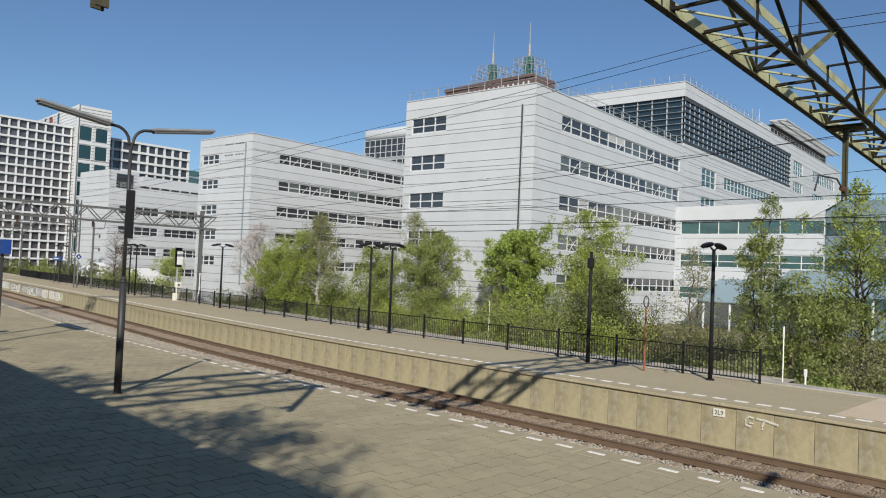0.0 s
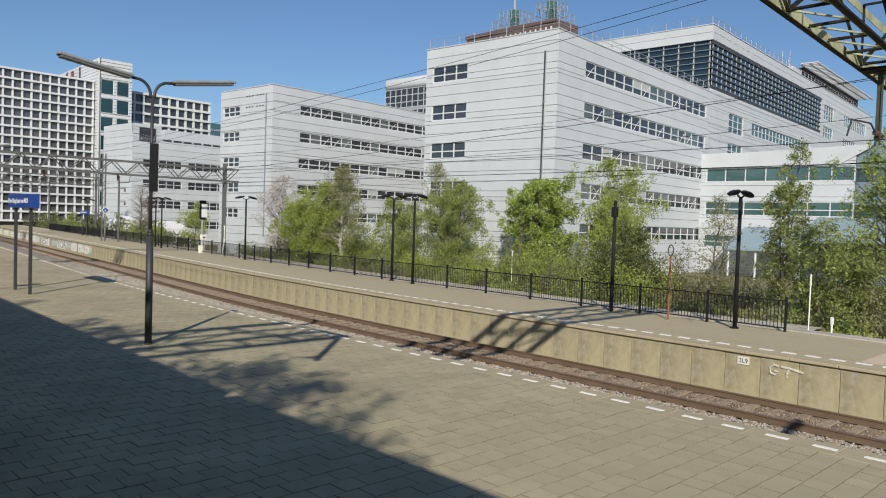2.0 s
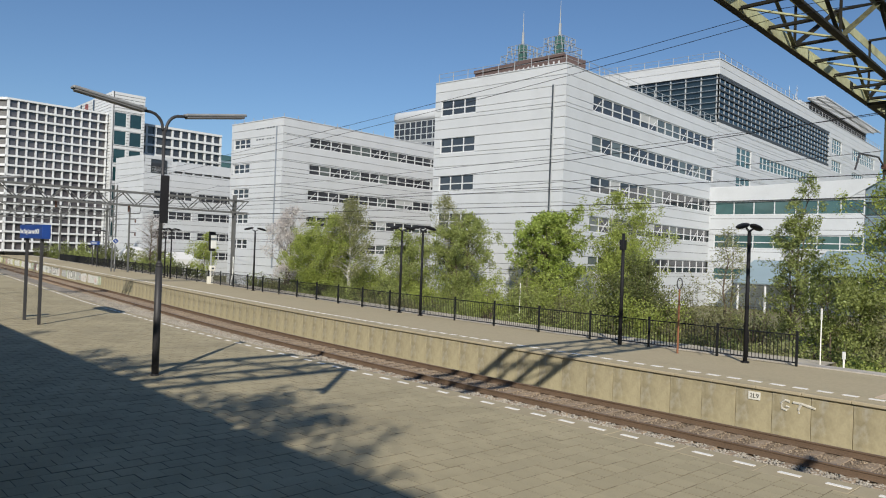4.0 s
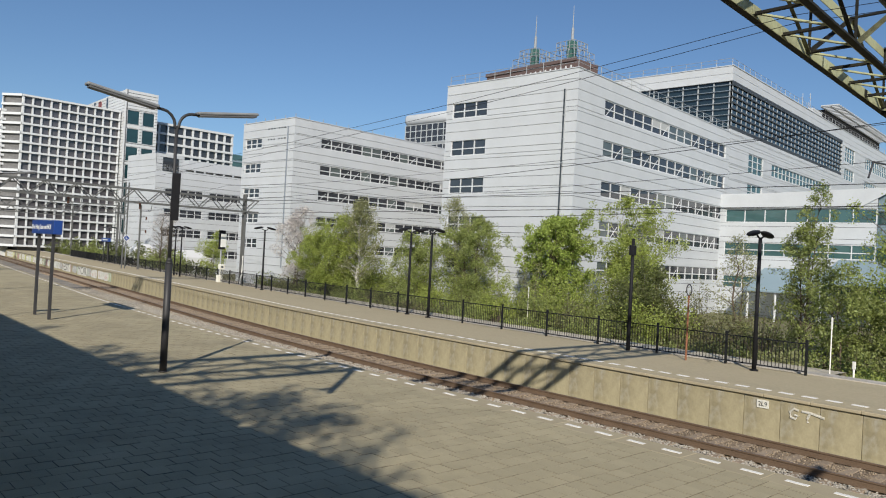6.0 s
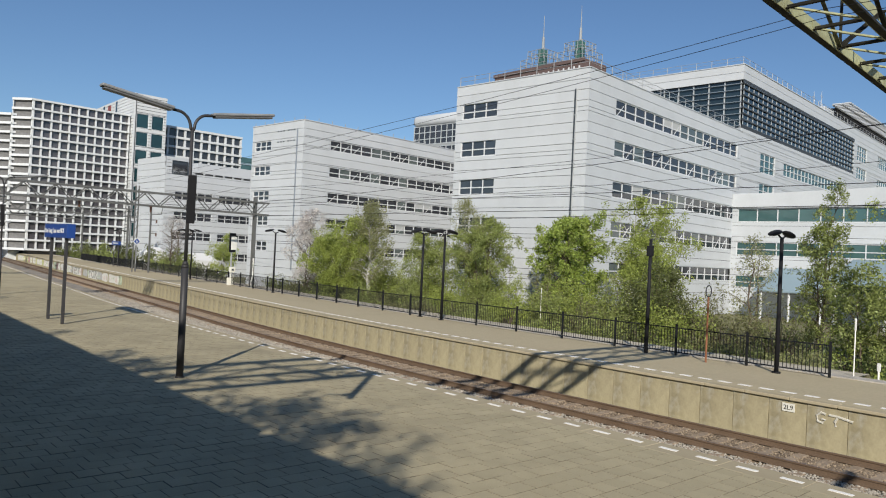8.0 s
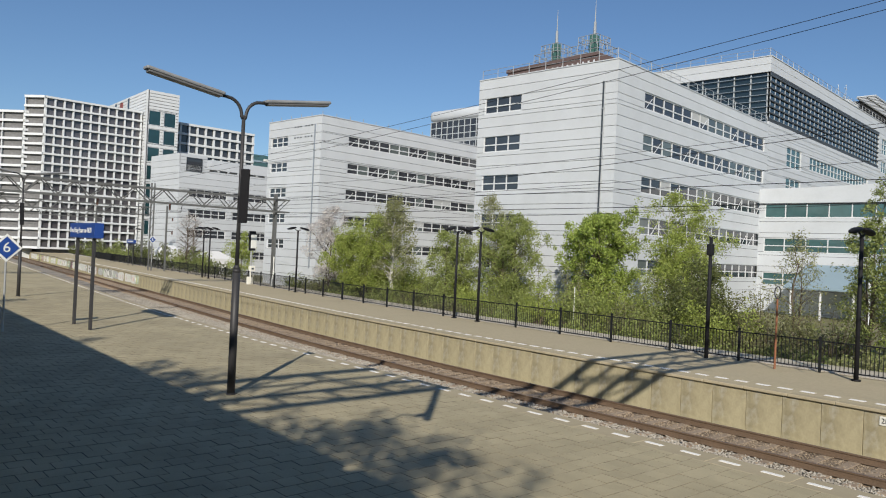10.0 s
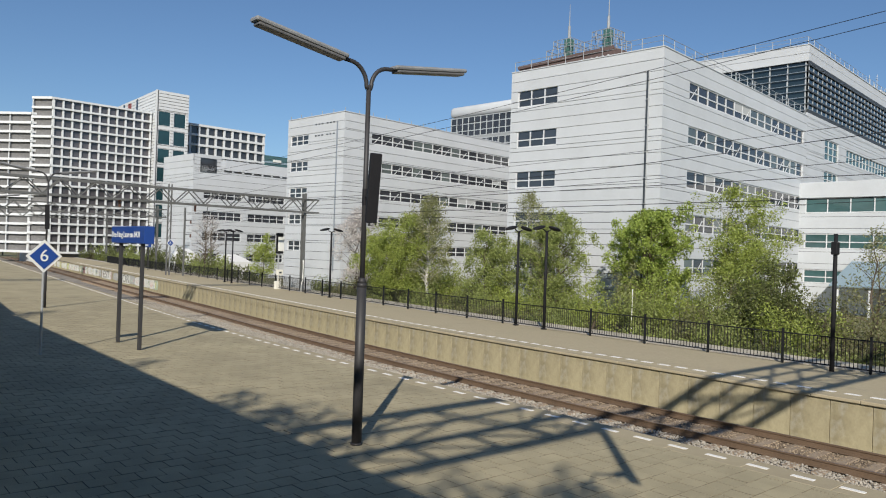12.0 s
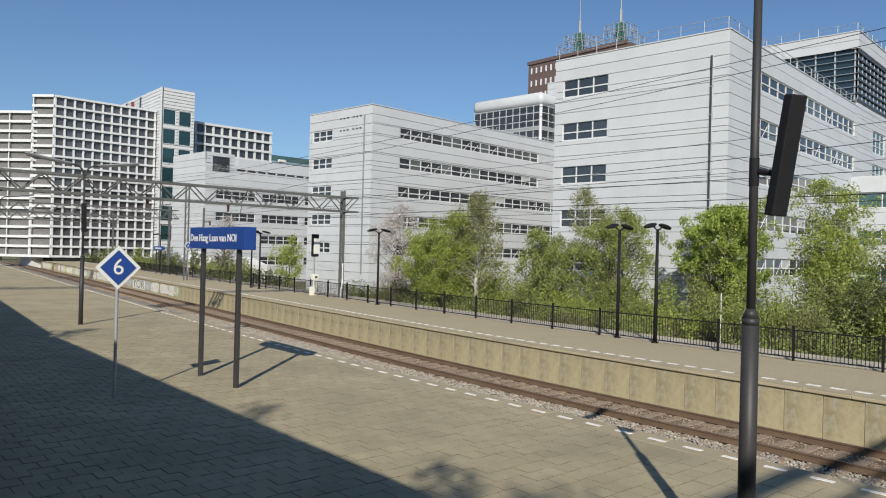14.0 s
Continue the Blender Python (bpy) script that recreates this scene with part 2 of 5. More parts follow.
# ---- building blocks ----
def obj(name, bm, mat, parent=None, label="", smooth=False):
    """Link a bmesh as one mesh object, under a parent if there is one."""
    me = bpy.data.meshes.new(name)
    bm.to_mesh(me)
    bm.free()
    me.materials.append(mat)
    if smooth:
        me.polygons.foreach_set("use_smooth", [True] * len(me.polygons))
    ob = new(name, me)
    if parent:
        ob.parent = parent
    if label:
        ob["label"] = label
    return ob


def part(name, bm, mat, parent, label="", smooth=False):
    return obj(name, bm, mat, parent, label, smooth)


def again(ob, parent, loc, rz=0.0):
    """Another object on the same mesh."""
    o = new(ob.name.split(".")[0], ob.data)
    o.parent = parent
    o.location, o.rotation_euler = loc, (0, 0, rz)
    return o


def thing(name, label, category, loc=(0, 0, 0), rz=0.0, group="", kind=""):
    e = new(name)
    e.empty_display_size = 0.2
    e.location, e.rotation_euler = loc, (0, 0, radians(rz))
    return tagged(e, label, category, group, kind)


def box(bm, a, b, bevel=0.0):
    """A box between two corners; bevel rounds its edges."""
    lo = [min(p, q) for p, q in zip(a, b)]
    hi = [max(p, q) for p, q in zip(a, b)]
    if not bevel:
        v = [bm.verts.new((x, y, z)) for x in (lo[0], hi[0]) for y in (lo[1], hi[1]) for z in (lo[2], hi[2])]
        for f in ((0, 1, 3, 2), (4, 6, 7, 5), (0, 4, 5, 1), (2, 3, 7, 6), (0, 2, 6, 4), (1, 5, 7, 3)):
            bm.faces.new([v[i] for i in f])
        return bm
    c = [(p + q) / 2 for p, q in zip(lo, hi)]
    s = [max(q - p, 1e-4) for p, q in zip(lo, hi)]
    made = bmesh.ops.create_cube(bm, size=1, matrix=Matrix.LocRotScale(c, None, s))["verts"]
    edges = list({e for v in made for e in v.link_edges})
    bmesh.ops.bevel(bm, geom=edges, offset=bevel, segments=2, affect="EDGES", profile=0.5)
    return bm


def one_box(a, b, bevel=0.0):
    return box(bmesh.new(), a, b, bevel)


def rod(bm, p, q, r, r2=None, n=8, caps=True):
    """A round bar from p to q."""
    p, q = Vector(p), Vector(q)
    d = q - p
    if d.length < 1e-6:
        return bm
    turn = d.to_track_quat("Z", "Y").to_matrix()
    r2 = r if r2 is None else r2
    ring = []
    for base, rad in ((p, r), (q, r2)):
        ring.append([bm.verts.new(base + turn @ Vector((rad * math.cos(2 * math.pi * i / n), rad * math.sin(2 * math.pi * i / n), 0))) for i in range(n)])
    for i in range(n):
        bm.faces.new((ring[0][i], ring[0][(i + 1) % n], ring[1][(i + 1) % n], ring[1][i]))
    if caps:
        bm.faces.new(ring[0][::-1])
        bm.faces.new(ring[1])
    return bm


def one_rod(p, q, r, r2=None, n=8):
    return rod(bmesh.new(), p, q, r, r2, n)


def pipe(points, r, n=8):
    """A bent round tube through points."""
    bm = bmesh.new()
    pts = [Vector(p) for p in points]
    rings = []
    for i, p in enumerate(pts):
        d = (pts[min(i + 1, len(pts) - 1)] - pts[max(i - 1, 0)]).normalized()
        turn = d.to_track_quat("Z", "X").to_matrix()
        rings.append([bm.verts.new(p + turn @ Vector((r * math.cos(2 * math.pi * k / n), r * math.sin(2 * math.pi * k / n), 0))) for k in range(n)])
    for a, b in zip(rings, rings[1:]):
        for k in range(n):
            bm.faces.new((a[k], a[(k + 1) % n], b[(k + 1) % n], b[k]))
    bm.faces.new(rings[0][::-1])
    bm.faces.new(rings[-1])
    bmesh.ops.recalc_face_normals(bm, faces=bm.faces)
    return bm


def angle_bar(p, q, w=0.07, t=0.012, up=(0, 0, 1)):
    """An L-shaped steel bar from p to q."""
    p, q = Vector(p), Vector(q)
    d = (q - p).normalized()
    u = Vector(up)
    if abs(d.dot(u)) > 0.9:
        u = Vector((1, 0, 0))
    s = d.cross(u).normalized()
    u = s.cross(d)
    bm = bmesh.new()
    prof = [(0, 0), (w, 0), (w, t), (t, t), (t, w), (0, w)]
    a = [bm.verts.new(p + s * x + u * z) for x, z in prof]
    b = [bm.verts.new(q + s * x + u * z) for x, z in prof]
    for i in range(6):
        bm.faces.new((a[i], a[(i + 1) % 6], b[(i + 1) % 6], b[i]))
    bm.faces.new(a[::-1])
    bm.faces.new(b)
    bmesh.ops.recalc_face_normals(bm, faces=bm.faces)
    return bm


def lettering(text, size, mat, parent, m, name="lettering", depth=0.004):
    """Raised letters in the built-in typeface, turned into a mesh."""
    cu = bpy.data.curves.new(name, "FONT")
    cu.body, cu.size, cu.extrude = text, size, depth
    cu.align_x, cu.align_y = "CENTER", "CENTER"
    cu.resolution_u = 3
    tmp = bpy.data.objects.new("tmp", cu)
    scene.collection.objects.link(tmp)
    me = bpy.data.meshes.new_from_object(tmp.evaluated_get(bpy.context.evaluated_depsgraph_get()))
    bpy.data.objects.remove(tmp)
    # one mesh a letter: split where a gap runs between the faces along the line of writing
    spans = sorted((min(me.vertices[i].co.x for i in f.vertices), max(me.vertices[i].co.x for i in f.vertices), f.index) for f in me.polygons)
    letters, right = [], None
    for x0, x1, k in spans:
        if right is None or x0 > right + 1e-4:
            letters.append([])
            right = x1
        right = max(right, x1)
        letters[-1].append(k)
    for faces in letters:
        used = sorted({i for k in faces for i in me.polygons[k].vertices})
        at = {i: n for n, i in enumerate(used)}
        glyph = bpy.data.meshes.new("letter")
        glyph.from_pydata([tuple(me.vertices[i].co) for i in used], [], [[at[i] for i in me.polygons[k].vertices] for k in faces])
        glyph.materials.append(mat)
        ob = new("letter", glyph)
        ob.parent = parent
        ob.matrix_local = m
    bpy.data.meshes.remove(me)


# ---- the ground, the tracks and the two platforms ----
BEND_X, BEND_K = -14.0, 0.0020     # the line runs straight, then bends away from the camera
FAR_Z, RAIL_Z, BED_Z = -0.46, -1.28, -1.47


def bend(x):
    d = max(0.0, BEND_X - x)
    return BEND_K * (d * d if d < 25 else 25 * 25 + 50 * (d - 25))


def ground_z(x, y):
    """Height of the ground that falls away behind the far platform."""
    d = y - bend(x)
    for (a, za), (b, zb) in (((25.8, -0.62), (27.6, -0.64)), ((27.6, -0.64), (34.0, -1.7)), ((34.0, -1.7), (60.0, -2.2)), ((60.0, -2.2), (2400.0, -2.4))):
        if d < b:
            return za + (zb - za) * max(0.0, d - a) / (b - a)
    return -2.4


def strip(bm, x0, x1, step, profile):
    """Draw a profile of (y, z) corners along the line, following its bend."""
    n = max(1, round((x1 - x0) / step))
    rows = []
    for i in range(n + 1):
        x = x0 + (x1 - x0) * i / n
        rows.append([bm.verts.new((x, y + bend(x), z)) for y, z in profile])
    for a, b in zip(rows, rows[1:]):
        for k in range(len(profile) - 1):
            bm.faces.new((a[k], b[k], b[k + 1], a[k + 1]))
    return bm


def slab(bm, x0, x1, y0, y1, z0, z1, step=4.0):
    """A long block that follows the bend."""
    n = max(1, round((x1 - x0) / step))
    rows = []
    for i in range(n + 1):
        x = x0 + (x1 - x0) * i / n
        o = bend(x)
        rows.append([bm.verts.new((x, y0 + o, z0)), bm.verts.new((x, y0 + o, z1)), bm.verts.new((x, y1 + o, z1)), bm.verts.new((x, y1 + o, z0))])
    for a, b in zip(rows, rows[1:]):
        for k in range(4):
            bm.faces.new((a[k], a[(k + 1) % 4], b[(k + 1) % 4], b[k]))
    bm.faces.new(rows[0])
    bm.faces.new(rows[-1][::-1])
    bmesh.ops.recalc_face_normals(bm, faces=bm.faces)
    return bm


bm = bmesh.new()
profile = [(-2400, -1.3), (9.0, -1.3), (10.2, -1.75), (25.6, -1.75), (25.8, -0.62), (27.6, -0.64), (34.0, -1.7), (60.0, -2.2), (2400, -2.4)]
rows = [[bm.verts.new((x, y + bend(x), z)) for y, z in profile] for x in [-2400, -900, -400] + list(range(-200, 61, 10)) + [400, 2400]]
for p, q in zip(rows, rows[1:]):
    for k in range(len(profile) - 1):
        bm.faces.new((p[k], q[k], q[k + 1], p[k + 1]))
tagged(obj("ground", bm, GRASS), "rough grass and bare soil beside the railway", "ground", kind="structure")

bm = bmesh.new()
strip(bm, -125, -9, 2.0, [(25.82, -0.66), (25.97, -0.49), (27.45, -0.48), (27.75, -0.80)])
tagged(obj("gravel_path", bm, GRAVEL), "pale gravel strip along the foot of the fence", "path", kind="structure")

bm = bmesh.new()
strip(bm, -190, 60, 2.0, [(10.3, -1.6), (13.2, BED_Z - 0.03), (18.35, BED_Z - 0.03), (18.75, -1.80), (19.95, -1.86)])
tagged(obj("track_bed", bm, BALLAST_BED), "brown-grey crushed stone bed under the rails", "track bed", kind="structure")

# loose stones, thickest where the shoulder shows beside the near rail
rng = np.random.default_rng(4)
stone_shapes = []
for k in range(6):
    b2 = bmesh.new()
    bmesh.ops.create_icosphere(b2, subdivisions=1, radius=1.0)
    vs = np.array([v.co for v in b2.verts]) * rng.uniform(0.72, 1.18, (len(b2.verts), 1))
    fs = [[v.index for v in f.verts] for f in b2.faces]
    b2.free()
    stone_shapes.append((vs, np.array(fs)))
def scatter(name, label, number, mat, spots, small, large):
    """Loose stones as one mesh; spots gives a place (x, y) for each."""
    verts, faces, count = [], [], 0
    for i in range(number):
        x, y = spots(i)
        vs, fs = stone_shapes[i % 6]
        size = rng.uniform(small, large)
        a = rng.uniform(0, 6.28)
        c, sn = math.cos(a), math.sin(a)
        p = vs * (size * rng.uniform(0.7, 1.3), size, size * 0.75)
        p = np.stack([p[:, 0] * c - p[:, 1] * sn + x, p[:, 0] * sn + p[:, 1] * c + y + bend(x), p[:, 2] + BED_Z + rng.uniform(-0.01, 0.03)], 1)
        verts.append(p)
        faces.append(fs + count)
        count += len(vs)
    me = bpy.data.meshes.new(name)
    me.from_pydata(np.concatenate(verts).tolist(), [], np.concatenate(faces).tolist())
    me.materials.append(mat)
    return tagged(new(name, me), label, "ballast", kind="stuff")


scatter("ballast", "grey crushed stones beside the near rail", 30000, BALLAST, lambda i: (-64 + 65 * rng.random() ** 0.62, rng.uniform(14.7, 16.39)), 0.015, 0.034)
scatter("rusty_ballast", "rust-brown crushed stones between the rails", 17000, BALLAST_RUST, lambda i: (-46 + 47 * rng.random() ** 0.75, rng.uniform(16.56, 18.02) if i % 8 else rng.uniform(18.2, 18.4)), 0.014, 0.03)
bm = bmesh.new()
strip(bm, -190, 60, 2.0, [(16.40, BED_Z - 0.028), (16.55, BED_Z + 0.012), (18.02, BED_Z + 0.012), (18.38, BED_Z - 0.02), (18.76, -1.785), (19.93, -1.85)])
tagged(obj("rust_stained_bed", bm, RUST_BED), "rust-stained stone bed between the rails", "track bed", kind="structure")

# rails: foot, web and head, following the bend
track = thing("railway_track", "rusty railway track on worn sleepers in crushed stone", "railway track")
for ry in (16.47, 18.12):
    bm = bmesh.new()
    prof = [(-0.07, -0.16), (-0.07, -0.145), (-0.012, -0.12), (-0.012, -0.045), (-0.036, -0.03), (-0.036, -0.004), (0.036, -0.004), (0.036, -0.03), (0.012, -0.045), (0.012, -0.12), (0.07, -0.145), (0.07, -0.16)]
    strip(bm, -190, 60, 2.5, [(ry + a, RAIL_Z + b) for a, b in prof])
    rail = part("rail", bm, RUST, track, "rust-brown steel rail")
    bm = bmesh.new()
    slab(bm, -190, 60, ry - 0.03, ry + 0.03, RAIL_Z - 0.004, RAIL_Z, 2.5)
    part("rail_head", bm, RAIL_HEAD, rail, "worn rail running surface")
SL = one_box((-0.12, -1.3, -0.16), (0.12, 1.3, 0.0), 0.015)
first = part("sleeper", SL, SLEEPER, track)
first.location = (1.0, 17.3, RAIL_Z - 0.165)
for i in range(1, 150):
    x = 1.0 - 0.6 * i
    again(first, track, (x, 17.3 + bend(x), RAIL_Z - 0.165))

# near platform: body, paving, edge blocks with white dashes
EDGE_Y = 10.50
bm = bmesh.new()
slab(bm, -150, 45, -0.1, EDGE_Y - 0.03, -1.7, -0.007)
near = tagged(obj("near_platform", bm, PAVER_SIDE), "concrete island platform with worn square paving", "platform", kind="structure")
bm = bmesh.new()
slab(bm, -150, 45, EDGE_Y - 0.03, EDGE_Y + 0.02, -1.7, -0.09)
part("platform_face", bm, WALL_CONC, near, "stained concrete platform side")

# far platform
FW = 19.90
far = thing("far_platform", "raised concrete platform with a panelled retaining wall", "platform", kind="structure")
bm = bmesh.new()
slab(bm, -190, 14, FW + 0.14, 25.3, -1.7, FAR_Z - 0.03)
part("platform_body", bm, JOINT, far)
bm = bmesh.new()
slab(bm, -190, 14, FW + 0.275, 25.25, FAR_Z - 0.03, FAR_Z, 2.0)
part("platform_paving", bm, FAR_PAVE, far, "pale brown paved platform surface")
bm = bmesh.new()
slab(bm, -190, 14, 25.25, 25.95, FAR_Z - 0.2, FAR_Z + 0.03, 2.0)
part("kerb", bm, PALE_KERB, far, "grey concrete kerb")


# ---- office buildings ----
def win_frame(parent, w, h, cols, rows, mat_frame, mat_glass, bar=0.07, deep=0.12, name="window", blinds=(), tilted=(), pale=()):
    """A window at the parent's origin, in the x-z plane, facing -y: frame, bars, one pane for each opening."""
    win = new(name)
    win.parent = parent
    bm = bmesh.new()
    box(bm, (0, -deep / 2, 0), (w, deep / 2, bar))
    box(bm, (0, -deep / 2, h - bar), (w, deep / 2, h))
    box(bm, (0, -deep / 2, bar), (bar, deep / 2, h - bar))
    box(bm, (w - bar, -deep / 2, bar), (w, deep / 2, h - bar))
    part("window_frame", bm, mat_frame, win)
    xs = [w * i / cols for i in range(cols + 1)]
    zs = [0.0] + [h * r for r in rows] + [h]
    for x in xs[1:-1]:
        part("mullion", one_box((x - bar / 2, -deep / 2 + 0.01, bar), (x + bar / 2, deep / 2 - 0.01, h - bar)), mat_frame, win)
    for z in zs[1:-1]:
        part("transom", one_box((bar, -deep / 2 + 0.015, z - bar / 2), (w - bar, deep / 2 - 0.015, z + bar / 2)), mat_frame, win)
    for i, (a, b) in enumerate(zip(xs, xs[1:])):
        part("pane", one_box((a + bar / 2, 0.02, bar / 2), (b - bar / 2, 0.04, h - bar / 2)), GLASS_PALE if i in pale else mat_glass, win)
        if i in blinds:
            part("blind", one_box((a + bar, -0.005, h * 0.42), (b - bar, 0.012, h - bar)), BLIND, win, "pale roller blind")
        if i in tilted:
            bm = bmesh.new()
            d = (b - a) * 0.95
            p = [(a + 0.3, -0.06, bar), (a + 0.38, -0.06, bar), (a + d * 0.82, -0.06, h * 0.72), (a + d * 0.82 - 0.08, -0.06, h * 0.72)]
            q = [(x, -0.10, z) for x, _, z in p]
            va, vb = [bm.verts.new(c) for c in p], [bm.verts.new(c) for c in q]
            for k in range(4):
                bm.faces.new((va[k], va[(k + 1) % 4], vb[(k + 1) % 4], vb[k]))
            bm.faces.new(va[::-1])
            bm.faces.new(vb)
            part("screen_arm", bm, FRAME_WHITE, win, "thin white slanted sunscreen arm")
    return win


def clad_wall(parent, length, z0, z1, holes, joint=0.905, first=0.0, mat=None, name="wall", thick=0.12, gap=0.02):
    """A wall in the local x-z plane facing -y: bands of sheet cladding with open joints, cut round the holes (x0, x1, z0, z1)."""
    mat = mat or WHITE_CLAD
    wall = new(name)
    wall.parent = parent
    z = z0
    levels = [z0]
    zz = z1
    while zz > z0 + 0.2:
        levels.append(zz)
        zz -= joint
    levels = sorted(set(levels + [h[2] for h in holes] + [h[3] for h in holes]))
    clean = [levels[0]]
    for v in levels[1:]:
        if v - clean[-1] > 0.12:
            clean.append(v)
    for a, b in zip(clean, clean[1:]):
        mid = (a + b) / 2
        cuts = sorted((h[0], h[1]) for h in holes if h[2] < mid < h[3])
        x = first
        for c0, c1 in cuts + [(length, length)]:
            if c0 - x > 0.05:
                part("cladding_panel", one_box((x, 0, a + gap), (c0, thick, b - gap)), mat, wall)
                part("wall_core", one_box((max(x, 0.01), 0.16, a), (min(c0, length - 0.01), 0.40, min(b, z1 - 0.02))), CORE, wall)
            x = c1
    return wall


def roof_rail(parent, pts, z, h=0.9, step=1.9):
    """A thin roof railing along a run of (x, y) points."""
    rail = new("roof_railing")
    rail.parent = parent
    post = None
    for (x0, y0), (x1, y1) in zip(pts, pts[1:]):
        n = max(1, round(math.hypot(x1 - x0, y1 - y0) / step))
        for i in range(n if (x1, y1) != pts[-1] else n + 1):
            at = (x0 + (x1 - x0) * i / n, y0 + (y1 - y0) * i / n, z)
            if post is None:
                post = part("post", one_rod((0, 0, 0), (0, 0, h), 0.034, n=5), GALV, rail)
                post.location = at
            else:
                again(post, rail, at)
        if h > 0.6:
            part("rail", one_rod((x0, y0, z + h), (x1, y1, z + h), 0.025, n=5), GALV, rail, "thin pale roof railing")
            part("rail", one_rod((x0, y0, z + h * 0.55), (x1, y1, z + h * 0.55), 0.02, n=5), GALV, rail, "thin pale roof railing")
    return rail


def turned(ob, loc, rz=0.0):
    ob.location, ob.rotation_euler = loc, (0, 0, radians(rz))
    return ob


GROUND = -2.5
TILT_PLAN = 4.62


def finger(name, label, corner, width, depth, top, front_wins, side_rows, win_h, pane_w, gutter_u, rng_seed, gutter_w=0.3, tilt=4.62, rail=0.9):
    """An office wing: a short end to the railway and a long side with strip windows, both of white sheet cladding."""
    r = random.Random(rng_seed)
    root = thing(name, label, "office building", (*corner, 0), tilt)
    holes = [(width + a, width + b, z0, z1) for a, b, z0, z1 in front_wins]
    wall = turned(clad_wall(root, width, GROUND, top, holes, name="end_wall", first=0), (-width, 0, 0))
    for a, b, z0, z1 in front_wins:
        w = win_frame(root, b - a, z1 - z0, 3, [0.45], FRAME_WHITE, GLASS_BLUE, 0.10)
        w.location = (a, 0.14, z0)
    holes = [(a, b, z - win_h, z) for z, a, b in side_rows]
    wall = turned(clad_wall(root, depth, GROUND, top, holes, name="side_wall", first=0.123), (0, 0, 0), 90)
    for z, side_from, side_to in side_rows:
        side_cols = round((side_to - side_from) / pane_w)
        w = win_frame(root, side_to - side_from, win_h, side_cols, [0.45], FRAME_WHITE, GLASS_DARK, 0.10, name="strip_window",
                      blinds={i for i in range(side_cols) if r.random() < 0.08}, tilted={i for i in range(side_cols) if r.random() < 0.3}, pale={i for i in range(side_cols) if r.random() < 0.22})
        turned(w, (-0.14, side_from, z - win_h), 90)
    bm = bmesh.new()
    box(bm, (-width + 0.05, 0.4, top - 0.6), (-0.4, depth - 0.05, top - 0.35))
    part("roof", bm, ROOF, root, "flat gravel roof")
    bm = bmesh.new()
    box(bm, (-width, -0.06, top - 0.02), (0.06, 0.4, top + 0.06))
    box(bm, (-0.4, 0.4, top - 0.02), (0.06, depth, top + 0.06))
    part("parapet_cap", bm, WHITE_CLAD, root, "white metal roof edge")
    box_b = bmesh.new()
    box(box_b, (-width, 0.4, GROUND), (-width + 0.3, depth, top))
    box(box_b, (-width + 0.3, depth - 0.3, GROUND), (-0.3, depth, top))
    part("rear_wall", box_b, WHITE_CLAD, root)
    if gutter_w > 0.2:
        part("downpipe", one_box((gutter_u - gutter_w / 2, -0.07, 1.0), (gutter_u, 0.0, top - 1.7), 0.02), FRAME_DARK, root, "dark vertical cable duct")
        # highlight along the duct, added as a pale rod
        part("duct_edge", one_rod((gutter_u + 0.06, -0.06, 1.0), (gutter_u + 0.06, -0.06, top - 1.7), 0.05, n=8), GALV, root, "pale rod standing in for the bright side of the duct")
        for k in range(7):
            part("clip", one_box((gutter_u - gutter_w / 2, -0.115, 3.0 + 2.05 * k), (gutter_u + 0.13, -0.0, 3.07 + 2.05 * k)), GALV, root)
    else:
        part("downpipe", one_rod((gutter_u, -0.06, 0.5), (gutter_u, -0.06, top - 0.9), gutter_w / 2, n=8), LOUVRE, root, "thin grey downpipe")
        for z in (top - 1.0, top - 2.2):
            for k in range(6):
                x = -5.0 + 0.55 * k + (0.35 if k > 2 else 0)
                part("vent", one_box((x, -0.025, z), (x + 0.3, -0.004, z + 0.14), 0.006), FRAME_DARK, root, "small dark vent slot")
    roof_rail(root, [(-width + 0.2, 0.2), (-0.2, 0.2), (-0.2, depth)], top + 0.05, rail)
    return root


main = finger("office_wing", "white office block with banded sheet cladding and strip windows", (-38.1, 49.7), 14.8, 34.1, 19.28,
              [(-14.05, -9.72, z - 1.53, z) for z in (17.55, 13.93, 10.31, 6.70, 3.1)], [(z, 4.6, 33.1) for z in (17.49, 13.87, 10.24, 6.66, 3.05)], 1.50, 1.95, -1.23, 3, tilt=5.46)
wing2 = finger("office_wing", "white office block with banded sheet cladding, further along the railway", (-70.08, 41.8), 10.1, 34.0, 16.95,
               [(-9.6, -6.22, z - 1.16, z) for z in (15.14, 12.28, 9.4, 6.5, 3.6)],
               [(15.27, 3.7, 26.9), (12.26, 3.7, 26.9), (9.38, 3.6, 33.0), (6.44, 3.5, 33.0), (3.5, 3.5, 33.0)], 1.2, 1.55, -1.1, 8, 0.16, rail=0.42)

